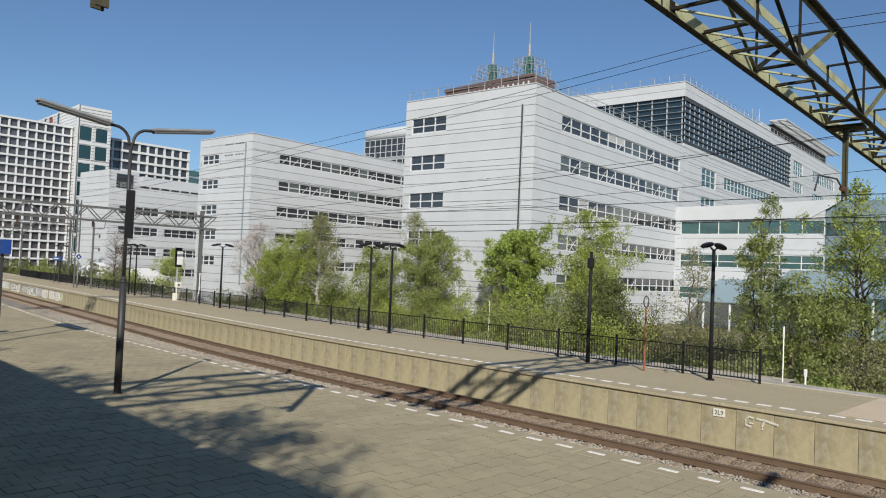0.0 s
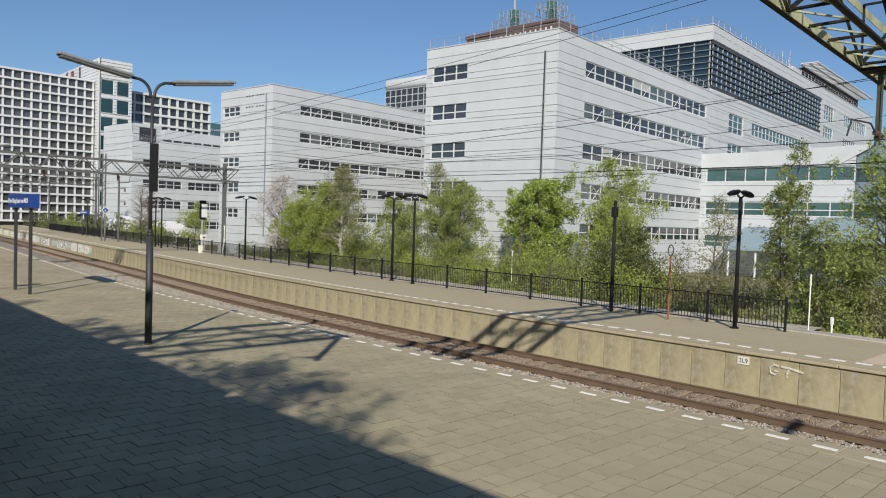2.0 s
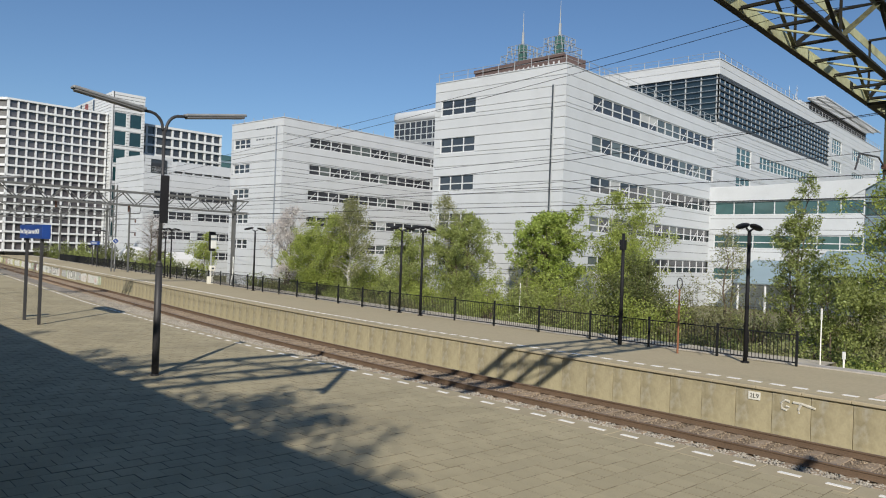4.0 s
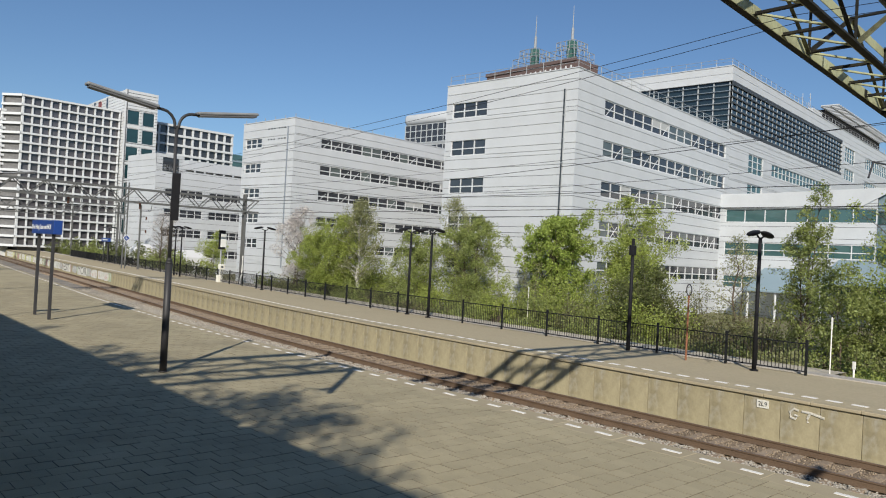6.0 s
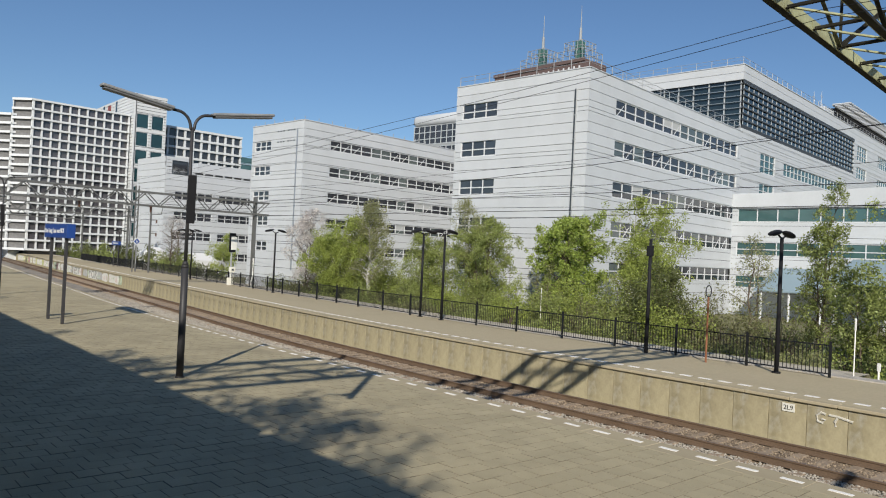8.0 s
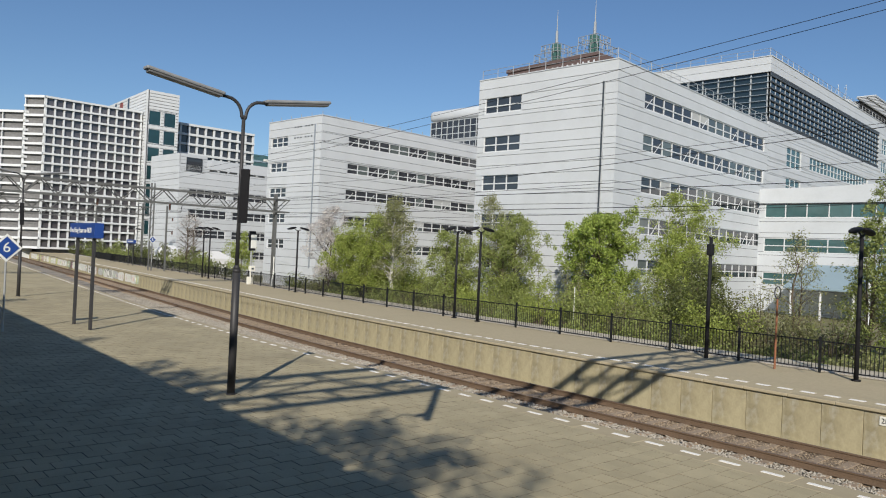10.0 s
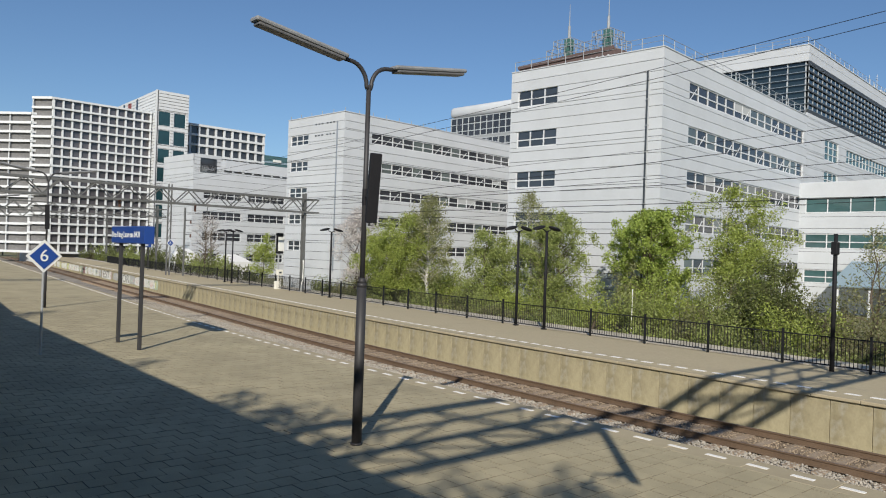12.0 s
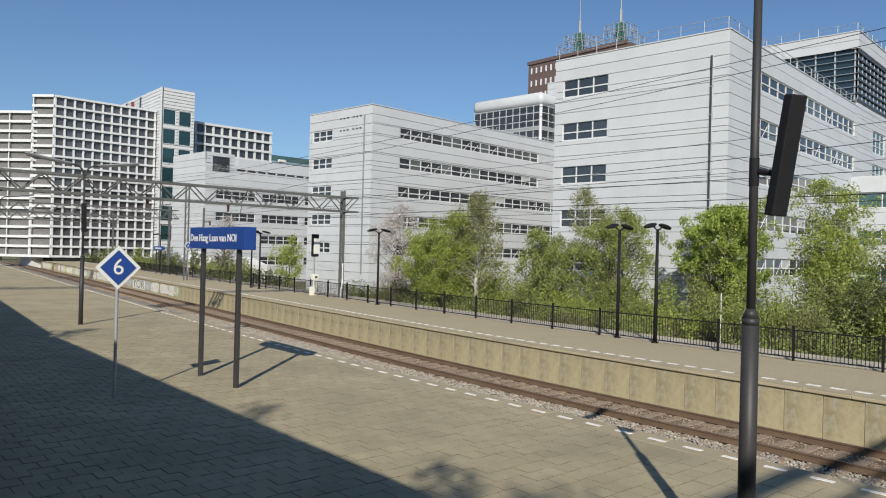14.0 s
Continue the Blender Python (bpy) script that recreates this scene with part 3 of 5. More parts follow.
# higher block behind the main wing, with a louvred glass corner
tall = thing("office_tower_block", "taller white office block with a louvred dark glass corner", "office building", (-38.72, 50.45, 0), TILT_PLAN)
T0, T1, TT = 33.4, 119.0, 27.3
a0, a1, b0, b1 = 19.75, 25.55, 33.9, 81.0
side_holes = [(0.0, b1 - T0, a0, a1), (39.7 - T0, 44.9 - T0, 15.2, 17.65), (48.1 - T0, 75.4 - T0, 15.7, 17.4),
              (83.0 - T0, 89.1 - T0, 22.3, 24.85), (83.0 - T0, 89.1 - T0, 19.3, 21.2), (96.5 - T0, 114 - T0, 22.6, 24.8), (96.5 - T0, 106 - T0, 18.6, 20.5),
              (39.7 - T0, 44.9 - T0, 12.0, 13.9)]
turned(clad_wall(tall, T1 - T0, GROUND, TT, side_holes, name="side_wall", first=0.123), (0, T0, 0), 90)
for k, (a, b, z0, z1) in enumerate(side_holes[1:]):
    w = win_frame(tall, b - a, z1 - z0, max(3, round((b - a) / 1.5)), [0.33, 0.67] if z1 - z0 > 2.2 else [0.5], FRAME_WHITE, GLASS_TEAL, 0.09, name="window")
    turned(w, (-0.14, T0 + a, z0), 90)
turned(clad_wall(tall, 40.0, GROUND, TT, [(14.0, 40.0, a0, a1)], name="front_wall"), (-40.0, T0, 0))
# the glass corner: panes, uprights and horizontal fins on both sides
glz = new("glazed_corner")
glz.parent = tall
NY, NX = 30, 13
for i in range(NY):
    y0, y1 = b0 + (b1 - b0) * i / NY, b0 + (b1 - b0) * (i + 1) / NY
    part("pane", one_box((-0.22, y0 + 0.03, a0), (-0.16, y1 - 0.03, a1)), GLASS_SKY, glz)
for i in range(NX):
    x0, x1 = -25.9 + 25.5 * i / NX, -25.9 + 25.5 * (i + 1) / NX
    part("pane", one_box((x0 + 0.04, T0 + 0.36, a0), (x1 - 0.04, T0 + 0.42, a1)), GLASS_SKY, glz)
for i in range(NY + 1):
    y = b0 + (b1 - b0) * i / NY
    part("upright", one_box((-0.16, y - 0.09, a0), (-0.11, y + 0.09, a1)), UPRIGHT_GREY, glz)
for i in range(NX + 1):
    x = -25.9 + 25.5 * i / NX
    part("upright", one_box((x - 0.06, T0 + 0.22, a0), (x + 0.06, T0 + 0.36, a1)), UPRIGHT_GREY, glz)
for i in range(8):
    z = a0 + 0.25 + 0.72 * i
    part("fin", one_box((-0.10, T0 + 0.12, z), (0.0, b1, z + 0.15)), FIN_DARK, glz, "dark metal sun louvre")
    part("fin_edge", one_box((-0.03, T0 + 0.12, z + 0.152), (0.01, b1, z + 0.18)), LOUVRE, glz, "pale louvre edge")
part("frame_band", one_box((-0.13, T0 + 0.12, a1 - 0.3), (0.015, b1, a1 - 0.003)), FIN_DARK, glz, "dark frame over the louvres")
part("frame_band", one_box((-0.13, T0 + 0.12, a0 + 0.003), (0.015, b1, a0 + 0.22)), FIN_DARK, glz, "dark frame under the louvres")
for i in range(8):
    z = a0 + 0.25 + 0.72 * i
    part("fin", one_box((-26.0, T0 + 0.08, z), (-0.15, T0 + 0.2, z + 0.075)), LOUVRE, glz, "grey metal sun louvre")
part("roof", one_box((-39.8, T0 + 0.45, TT - 0.6), (-0.45, T1 - 0.1, TT - 0.35)), ROOF, tall, "flat gravel roof")
part("floor_slab", one_box((-39.8, T0 + 0.5, a0 - 0.3), (-0.5, T1 - 0.4, a0 - 0.05)), CORE, tall)
bm = bmesh.new()
box(bm, (-40.0, T0 - 0.08, TT - 0.02), (0.08, T0 + 0.4, TT + 0.07))
box(bm, (-0.4, T0 + 0.4, TT - 0.02), (0.08, T1, TT + 0.07))
part("parapet_cap", bm, WHITE_CLAD, tall, "white metal roof edge")
bm = bmesh.new()
box(bm, (-40.0, T0 + 0.45, GROUND), (-39.7, T1, TT - 0.05))
box(bm, (-39.7, T1 - 0.3, GROUND), (-0.5, T1, TT - 0.05))
part("rear_wall", bm, WHITE_CLAD, tall)
roof_rail(tall, [(-39, T0 + 0.2), (-0.2, T0 + 0.2), (-0.2, T1)], TT + 0.05)
# canopy of slats on the roof
can = new("roof_canopy")
can.parent = tall
part("plant_room", one_box((-9.0, 79.0, TT), (-2.5, 117.6, TT + 3.3)), MATTE_DARK, can, "dark rooftop plant room")
for i in range(34):
    y = 77.0 + 1.2 * i
    part("slat", one_box((-2.45, y, TT + 3.45), (0.25, y + 0.5, TT + 3.62)), WHITE_CLAD, can, "pale metal canopy slat")
for x in (-2.4, -1.1, 0.2):
    part("beam", one_box((x - 0.08, 76.8, TT + 3.25), (x + 0.08, 117.6, TT + 3.45)), GALV, can)
part("stair_hut", one_box((-4.6, 72.0, TT), (-2.2, 77.0, TT + 2.3), 0.05), WHITE_CLAD, can, "white rooftop hut")
for x, y, h in ((-3.4, 70.5, 4.4), (-3.0, 73.0, 4.9), (-3.8, 75.0, 4.0)):
    part("antenna", one_rod((x, y, TT - 0.4), (x, y, TT + h), 0.06, 0.04), GALV, can, "thin rooftop aerial")
    part("antenna_bar", one_rod((x, y - 0.7, TT + h - 0.8), (x, y + 0.7, TT + h - 0.8), 0.04), GALV, can)

# lower link building to the right of the main wing
link = thing("link_building", "low white link building with bands of teal glass", "office building", (-38.72, 50.45, 0), TILT_PLAN)
L = 16.2
bands = ((8.42, 10.02), (4.6, 6.2), (0.9, 2.35))
turned(clad_wall(link, L, GROUND, 11.75, [(0.6, L, *b) for b in bands], joint=1.25, name="front_wall"), (0.05, 31.6, 0))
for z0, z1 in bands:
    w = win_frame(link, L - 0.6, z1 - z0, 7, [0.45] if z0 < 7 else [], FRAME_WHITE, GLASS_TEAL, 0.10, name="strip_window")
    w.location = (0.65, 31.74, z0)
part("roof", one_box((0.05, 32.02, 11.0), (L, 33.2, 11.3)), ROOF, link, "flat gravel roof")
part("end_wall", one_box((L - 0.3, 32.02, GROUND), (L, 33.3, 11.7)), SLATE, link)
roof_side = bmesh.new()
v = [roof_side.verts.new(c) for c in ((14.6, 31.45, 10.05), (18.2, 31.45, 12.15), (0.05, 31.45, 11.55), (0.05, 31.45, 10.05), (14.6, 31.58, 10.05), (18.2, 31.58, 12.15), (0.05, 31.58, 11.55), (0.05, 31.58, 10.05))]
for f in ((0, 3, 2, 1), (4, 5, 6, 7), (0, 1, 5, 4), (1, 2, 6, 5), (2, 3, 7, 6), (3, 0, 4, 7)):
    roof_side.faces.new([v[i] for i in f])
part("fascia", roof_side, WHITE_CLAD, link, "white slanting roof fascia")

glassy = thing("glass_office", "slate-blue metal and glass office front", "office building", (-38.72, 50.45, 0), TILT_PLAN)
gb = ((8.3, 9.7), (4.4, 5.9), (0.6, 2.1))
turned(clad_wall(glassy, 50.0, GROUND, 11.9, [(0.5, 49.5, *b) for b in gb], joint=1.9, mat=SLATE, name="front_wall"), (14.9, 32.4, 0), -14)
for z0, z1 in gb:
    w = win_frame(glassy, 49.0, z1 - z0, 20, [], FRAME_DARK, GLASS_TEAL, 0.10, name="strip_window")
    turned(w, (14.9 + 0.5 * math.cos(radians(-14)) + 0.14 * math.sin(radians(14)), 32.4 + 0.5 * math.sin(radians(-14)) + 0.14 * math.cos(radians(14)), z0), -14)
part("roof", one_box((16.3, 33.4, 11.3), (62.0, 50.0, 11.6)), ROOF, glassy, "flat gravel roof")
for u0, z0, w_, d_ in ((5.5, 3.2, 6.0, 5.5), (13.0, 4.4, 9.0, 7.0)):
    porch = new("sloping_roof")
    porch.parent = glassy
    bm = bmesh.new()
    v = [bm.verts.new(c) for c in ((u0, 31.2, z0), (u0 + w_, 31.0, z0), (u0 + w_ + 1.5, 31.0 - d_, z0 - 2.4), (u0 - 0.5, 31.2 - d_, z0 - 2.4))]
    w = [bm.verts.new(x.co + Vector((0, 0, 0.15))) for x in v]
    bm.faces.new(v[::-1])
    bm.faces.new(w)
    for k in range(4):
        bm.faces.new((v[k], v[(k + 1) % 4], w[(k + 1) % 4], w[k]))
    bmesh.ops.recalc_face_normals(bm, faces=bm.faces)
    part("roof_sheet", bm, SLATE, porch, "sloping blue-grey metal roof")
    for x in (u0 + 0.2, u0 + w_ * 0.5, u0 + w_):
        part("column", one_rod((x, 31.2 - d_ + 0.3, GROUND), (x, 31.2 - d_ + 0.3, z0 - 2.3), 0.12), FRAME_WHITE, porch)

# glazed storey set back on the roof of the second wing, under a rounded white roof
hall = thing("glazed_hall", "glass rooftop hall with a rounded white roof", "office building", (-70.08, 41.8, 0), TILT_PLAN)
HX0, HX1, HY0, HY1, HZ = -11.5, -0.5, 27.8, 46.0, 16.4
w = win_frame(hall, HX1 - HX0, 2.1, 10, [0.5], UPRIGHT_GREY, GLASS_DARK, 0.10, name="curtain_wall")
w.location = (HX0, HY0, HZ)
w = win_frame(hall, HX1 - HX0, 2.75, 10, [0.3, 0.65], UPRIGHT_GREY, GLASS_DARK, 0.10, name="curtain_wall")
w.location = (HX0, HY0, HZ + 2.4)
w = win_frame(hall, HY1 - HY0 - 0.1, 2.1, 12, [0.5], UPRIGHT_GREY, GLASS_DARK, 0.10, name="curtain_wall")
turned(w, (HX1, HY0 + 0.1, HZ), 90)
w = win_frame(hall, HY1 - HY0 - 0.1, 2.75, 12, [0.3, 0.65], UPRIGHT_GREY, GLASS_DARK, 0.10, name="curtain_wall")
turned(w, (HX1, HY0 + 0.1, HZ + 2.4), 90)
part("floor_band", one_box((HX0, HY0 - 0.03, HZ + 2.1), (HX1 + 0.03, HY1, HZ + 2.4), 0.03), GALV, hall, "grey floor band")
part("corner_post", one_rod((HX1, HY0, HZ), (HX1, HY0, HZ + 5.15), 0.2, n=12), FRAME_WHITE, hall, "round white corner column")
part("roof", one_box((HX0 - 0.2, HY0 - 0.25, HZ + 5.15), (HX1 + 0.25, HY1, HZ + 6.75), 0.55), WHITE_CLAD, hall, "white roof with rounded edges", True)
bm = bmesh.new()
box(bm, (HX0, HY0 + 0.2, HZ), (HX0 + 0.25, HY1, HZ + 5.1))
box(bm, (HX0 + 0.25, HY1 - 0.25, HZ), (HX1 - 0.2, HY1, HZ + 5.1))
part("rear_wall", bm, WHITE_CLAD, hall)
part("rear_block", one_box((HX0, 34.3, GROUND), (HX1 - 0.15, HY1 - 0.3, HZ)), WHITE_CLAD, hall, "white block below the hall")

# third, lower wing
low = thing("office_wing", "lower white office wing with a raised roof corner", "office building", (-104.6, 40.3, 0), TILT_PLAN)
rows3 = (10.3, 7.4, 4.5, 1.6)
runs3 = ((1.6, 7.6), (8.6, 14.8), (15.8, 22.0), (23.0, 29.0))
holes = [(a, b, z - 1.2, z) for z in rows3 for a, b in runs3] + [(1.0, 3.4, 12.6, 14.0)] + [(4.6 + 1.6 * k, 5.9 + 1.6 * k, 13.05, 13.3) for k in range(14)]
turned(clad_wall(low, 30.0, GROUND, 13.7, [h for h in holes if h[3] < 13.6], name="side_wall", first=0.123), (0, 0, 0), 90)
for h in holes:
    if h[3] - h[2] > 1.0 and h[3] < 13.6:
        turned(win_frame(low, h[1] - h[0], h[3] - h[2], 5, [0.5], FRAME_WHITE, GLASS_DARK, 0.08, name="strip_window"), (-0.14, h[0], h[2]), 90)
turned(clad_wall(low, 9.0, GROUND, 15.2, [], name="end_wall"), (-9.0, 0, 0))
turned(clad_wall(low, 4.2, 13.75, 15.2, [(1.0, 3.4, 13.75, 14.7)], name="stair_wall"), (0.0, 0.0, 0), 90)
turned(win_frame(low, 2.4, 1.9, 1, [], FRAME_DARK, GLASS_DARK, 0.08), (0.02, 1.0, 12.75), 90)
part("roof", one_box((-8.9, 0.42, 13.0), (-0.42, 29.9, 13.3)), ROOF, low, "flat gravel roof")
bm = bmesh.new()
box(bm, (-9.0, 0.42, GROUND), (-8.7, 30, 13.6))
box(bm, (-8.7, 29.7, GROUND), (-0.42, 30, 13.6))
part("rear_wall", bm, WHITE_CLAD, low)
part("roof_screen", one_box((-5.0, 6.0, 13.3), (-2.0, 29.0, 15.0)), WHITE_CLAD, low, "white rooftop screen")


def grid_face(parent, w, z0, z1, cols, rows, mat_glass, bar_w, bar_h, deep=0.5):
    """A concrete grid front in the local x-z plane facing -y, one recessed window in each cell."""
    for i in range(cols + 1):
        x = w * i / cols
        part("upright_bar", one_box((x - bar_w / 2, -deep * 0.6, z0), (x + bar_w / 2, 0.0, z1)), TOWER_WHITE, parent)
    for k in range(rows + 1):
        z = z0 + (z1 - z0) * k / rows
        part("cross_bar", one_box((-bar_w / 2, -deep, z - bar_h / 2), (w + bar_w / 2, 0.0, z + bar_h / 2)), TOWER_WHITE, parent)
    cw, ch = w / cols, (z1 - z0) / rows
    shape = None
    for i in range(cols):
        for k in range(rows):
            if shape is None:
                shape = part("window", one_box((-cw * 0.42, 0.05, -ch * 0.40), (cw * 0.42, 0.12, ch * 0.40)), mat_glass, parent)
                shape.location = (cw * 0.5, 0, z0 + ch * 0.5)
            else:
                again(shape, parent, (cw * (i + 0.5), 0, z0 + ch * (k + 0.5)))
    part("backing", one_box((0, 0.12, z0), (w, 0.5, z1)), CORE, parent)


def face(parent, name, loc, rz):
    e = new(name)
    e.parent = parent
    return turned(e, loc, rz)


# the far group of towers
t1 = thing("grid_tower", "white concrete office tower with a square window grid", "tower", (-150.2, 33.35, 0), 3.0)
grid_face(face(t1, "front_grid", (0, 0, 0), 90), 17.2, 0.4, 27.7, 11, 16, GLASS_GREY, 0.29, 0.34)
BAY = 3.7
bay_x, bay_y = -BAY * math.cos(radians(40)), -BAY * math.sin(radians(40))
grid_face(face(t1, "bay_grid", (bay_x, bay_y, 0), 40), BAY, 0.4, 27.7, 1, 16, BAY_PANEL, 0.16, 0.42)
part("roof", one_box((-9, 0.5, 27.3), (-0.5, 17.2, 27.85)), TOWER_WHITE, t1)
part("tower_core", one_box((-8.5, 0.5, GROUND), (-0.5, 16.7, 27.3)), CORE, t1)
t1b = thing("grid_tower", "lower stepped slab of the white grid tower", "tower", (-153.0, 30.7, 0), 3.0)
grid_face(face(t1b, "front_grid", (0, 0, 0), 90), 2.4, 0.4, 24.9, 1, 15, GLASS_GREY, 0.28, 0.42)
grid_face(face(t1b, "bay_grid", (2.2 * bay_x, 2.2 * bay_y, 0), 40), 2.2 * BAY, 0.4, 24.9, 2, 15, BAY_PANEL, 0.16, 0.42)
part("tower_core", one_box((-7.0, 0.5, GROUND), (-0.5, 2.3, 25.0)), TOWER_WHITE, t1b)

t2 = thing("stair_tower", "tall white banded tower with large dark glass squares", "tower", (-149.0, 50.87, 0), 3.0)
TW, TH = 6.5, 32.1
sq = [(x, x + 2.4, 25.3 - 3.6 * k, 28.15 - 3.6 * k) for k in range(7) for x in (0.5, 3.55)]
turned(clad_wall(t2, TW, GROUND, TH, sq, joint=0.62, mat=TOWER_WHITE, name="front_wall", first=0.143, thick=0.14, gap=0.05), (0, 0, 0), 90)
for x0, x1, z0, z1 in sq:
    turned(win_frame(t2, x1 - x0, z1 - z0, 1, [], FRAME_WHITE, GLASS_DEEP, 0.08), (-0.14, x0, z0), 90)
# its long side runs off at a blunt angle, with an emblem between two slots near the top
WEDGE, LONG = radians(-4.7), 26.0
side = new("long_side")
side.parent = t2
turned(side, (-LONG * math.cos(WEDGE), -LONG * math.sin(WEDGE), 0), -4.7)
turned(clad_wall(side, LONG, GROUND, TH, [], joint=0.62, mat=TOWER_WHITE, name="side_wall", first=0.0, thick=0.14, gap=0.05), (0, 0, 0))
part("emblem", one_box((LONG - 17.2, -0.12, 30.2), (LONG - 15.6, -0.02, 31.5), 0.2), material("emblem_red", (0.20, 0.06, 0.055), 0.5, vary=0.1, bump=0), side, "red wall emblem")
for a in (20.6, 11.8):
    part("slot_window", one_box((LONG - a - 0.5, -0.05, 29.3), (LONG - a + 0.5, 0.02, 31.8)), GLASS_DARK, side)
part("corner_trim", one_box((-0.3, -0.03, GROUND), (0.02, 0.2, TH)), TOWER_WHITE, t2, "white corner trim")
part("roof", one_box((-25.0, 2.3, TH - 0.6), (-0.42, TW - 0.1, TH - 0.2)), TOWER_WHITE, t2)
part("rear_wall", one_box((-25.0, TW - 0.3, GROUND), (-0.42, TW, TH - 0.1)), TOWER_WHITE, t2)

t3 = thing("grid_tower", "dark grid office slab behind the white towers", "tower", (-153.2, 55.6, 0), 3.0)
grid_face(face(t3, "front_grid", (0, 0, 0), 90), 20.6, 0.8, 27.1, 11, 13, GLASS_DARK, 0.42, 0.46)
part("tower_core", one_box((-8, 0.2, GROUND), (-0.5, 20.6, 27.1)), CORE, t3)

t4 = thing("teal_office", "distant teal glass office with a pale rooftop sign", "office building", (-185, 92, 0), 3.0)
part("block", one_box((-10, 0, GROUND), (0, 40, 27.0)), GLASS_TEAL, t4)
for k in range(9):
    part("floor_band", one_box((-10.1, -0.1, 1 + 3 * k), (0.15, 40.1, 1.5 + 3 * k)), SLATE, t4)
part("sign_bars", one_box((0.1, 3.0, 25.3), (0.4, 5.5, 26.0), 0.1), SIGN_WHITE, t4, "white blurred sign letters as a bar")

# brick tower with two spired glass lanterns behind the main wing
bt = thing("brick_tower", "dark red brick tower with two spired steel lanterns", "tower", (-147.6, 150.0, 0), 0.0)
part("brick_wall", one_box((0, 0, GROUND), (31.5, 9.5, 55.0)), BRICK_RED, bt)
part("roof_edge", one_box((-0.3, -0.3, 54.4), (31.8, 0.0, 55.3)), BRICK_RED, bt)
wn = None
for i in range(18):
    for k in range(8):
        if wn is None:
            wn = part("window", one_box((0, -0.10, 0), (0.5, 0.1, 1.6), 0.05), TOWER_WHITE, bt, "pale narrow window surround")
            wn.location = (0.9, 0, 51.8)
        else:
            again(wn, bt, (0.9 + 1.7 * i, 0, 51.8 - 3.4 * k))
for x, base in ((13.6, 55.0), (26.4, 55.0)):
    lan = new("lantern")
    lan.parent = bt
    lan.location = (x, 4.6, base)
    for lv, (s_, h0, h1) in enumerate(((4.2, 0.0, 3.0), (2.9, 3.0, 5.6))):
        for i in range(5):
            p = -s_ + 2 * s_ * i / 4
            for q in (-s_, s_):
                part("lattice_bar", one_rod((p, q, h0), (p, q, h1), 0.09, n=5), GALV, lan)
                if 0 < i < 4:
                    part("lattice_bar", one_rod((q, p, h0), (q, p, h1), 0.09, n=5), GALV, lan)
        for z in (h0 + (h1 - h0) * 0.5, h1):
            for q in (-s_, s_):
                part("lattice_bar", one_rod((-s_, q, z), (s_, q, z), 0.09, n=5), GALV, lan)
                part("lattice_bar", one_rod((q, -s_, z), (q, s_, z), 0.09, n=5), GALV, lan)
    part("glass_core", one_box((-0.9, -0.9, 0), (0.9, 0.9, 6.2)), GREEN_STEEL, lan, "green glazed core")
    part("spire_base", one_rod((0, 0, 5.6), (0, 0, 9.8), 0.42, 0.34), GALV, lan)
    part("spire", one_rod((0, 0, 9.8), (0, 0, 15.8), 0.16, 0.05), GALV, lan, "slim pale spire")


# ---- the overhead line: lattice gantry across the tracks, wires, far portals ----
def truss_box(root, x0, x1, z0, z1, y0, y1, bays, chord=0.21, mat=None, both=True):
    """Four angle-bar chords along y with lattice bracing on all sides."""
    mat = mat or GANTRY_PAINT
    for x, u in ((x0, 1), (x1, -1)):
        for z, w in ((z0, 1), (z1, -1)):
            bm = bmesh.new()
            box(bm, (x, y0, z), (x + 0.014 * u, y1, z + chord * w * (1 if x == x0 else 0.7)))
            bar = part("chord", bm, mat if x == x0 or z == z0 else GANTRY_DIM, root)
            # the flange's near-black colour stands in for shade under the chord
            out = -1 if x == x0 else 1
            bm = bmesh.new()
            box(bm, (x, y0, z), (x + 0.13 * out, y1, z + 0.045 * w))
            part("flange", bm, GANTRY_SHADE, bar, "flange coloured near-black for its shaded underside")
    n = bays
    for i in range(n):
        a, b = y0 + (y1 - y0) * i / n, y0 + (y1 - y0) * (i + 1) / n
        m = (a + b) / 2
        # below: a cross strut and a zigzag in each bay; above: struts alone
        part("strut", angle_bar((x0 + 0.02, a, z0 + 0.02), (x1 - 0.02, a, z0 + 0.02), 0.07), GANTRY_SHADE, root)
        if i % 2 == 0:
            part("strut", angle_bar((x0 + 0.02, a, z1 - 0.03), (x1 - 0.02, a, z1 - 0.03), 0.06), GANTRY_SHADE, root)
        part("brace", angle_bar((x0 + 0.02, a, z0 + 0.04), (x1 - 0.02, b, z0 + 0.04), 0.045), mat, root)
        part("gusset", one_box((x0 + 0.016, a - 0.10, z0 + 0.02), (x0 + 0.024, a + 0.10, z0 + 0.20), 0.003), GANTRY_SHADE if i % 3 == 1 else mat, root)
        if i % 2 == 0:
            c = y0 + (y1 - y0) * min(i + 2, n) / n
            for x, w in ((x0 + 0.015, 0.07), (x1 - 0.015, 0.075)):
                lo, hi = (z0 + 0.03, z1 - 0.03) if (i // 2) % 2 == 0 else (z1 - 0.03, z0 + 0.03)
                part("brace", angle_bar((x, a, lo), (x, c, hi), w), GANTRY_DIM if (i // 2 + (x > x0 + 0.4)) % 2 else GANTRY_SHADE, root)
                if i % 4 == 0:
                    part("upright", angle_bar((x, a, z0 + 0.03), (x, a, z1 - 0.03), 0.055), GANTRY_SHADE, root)


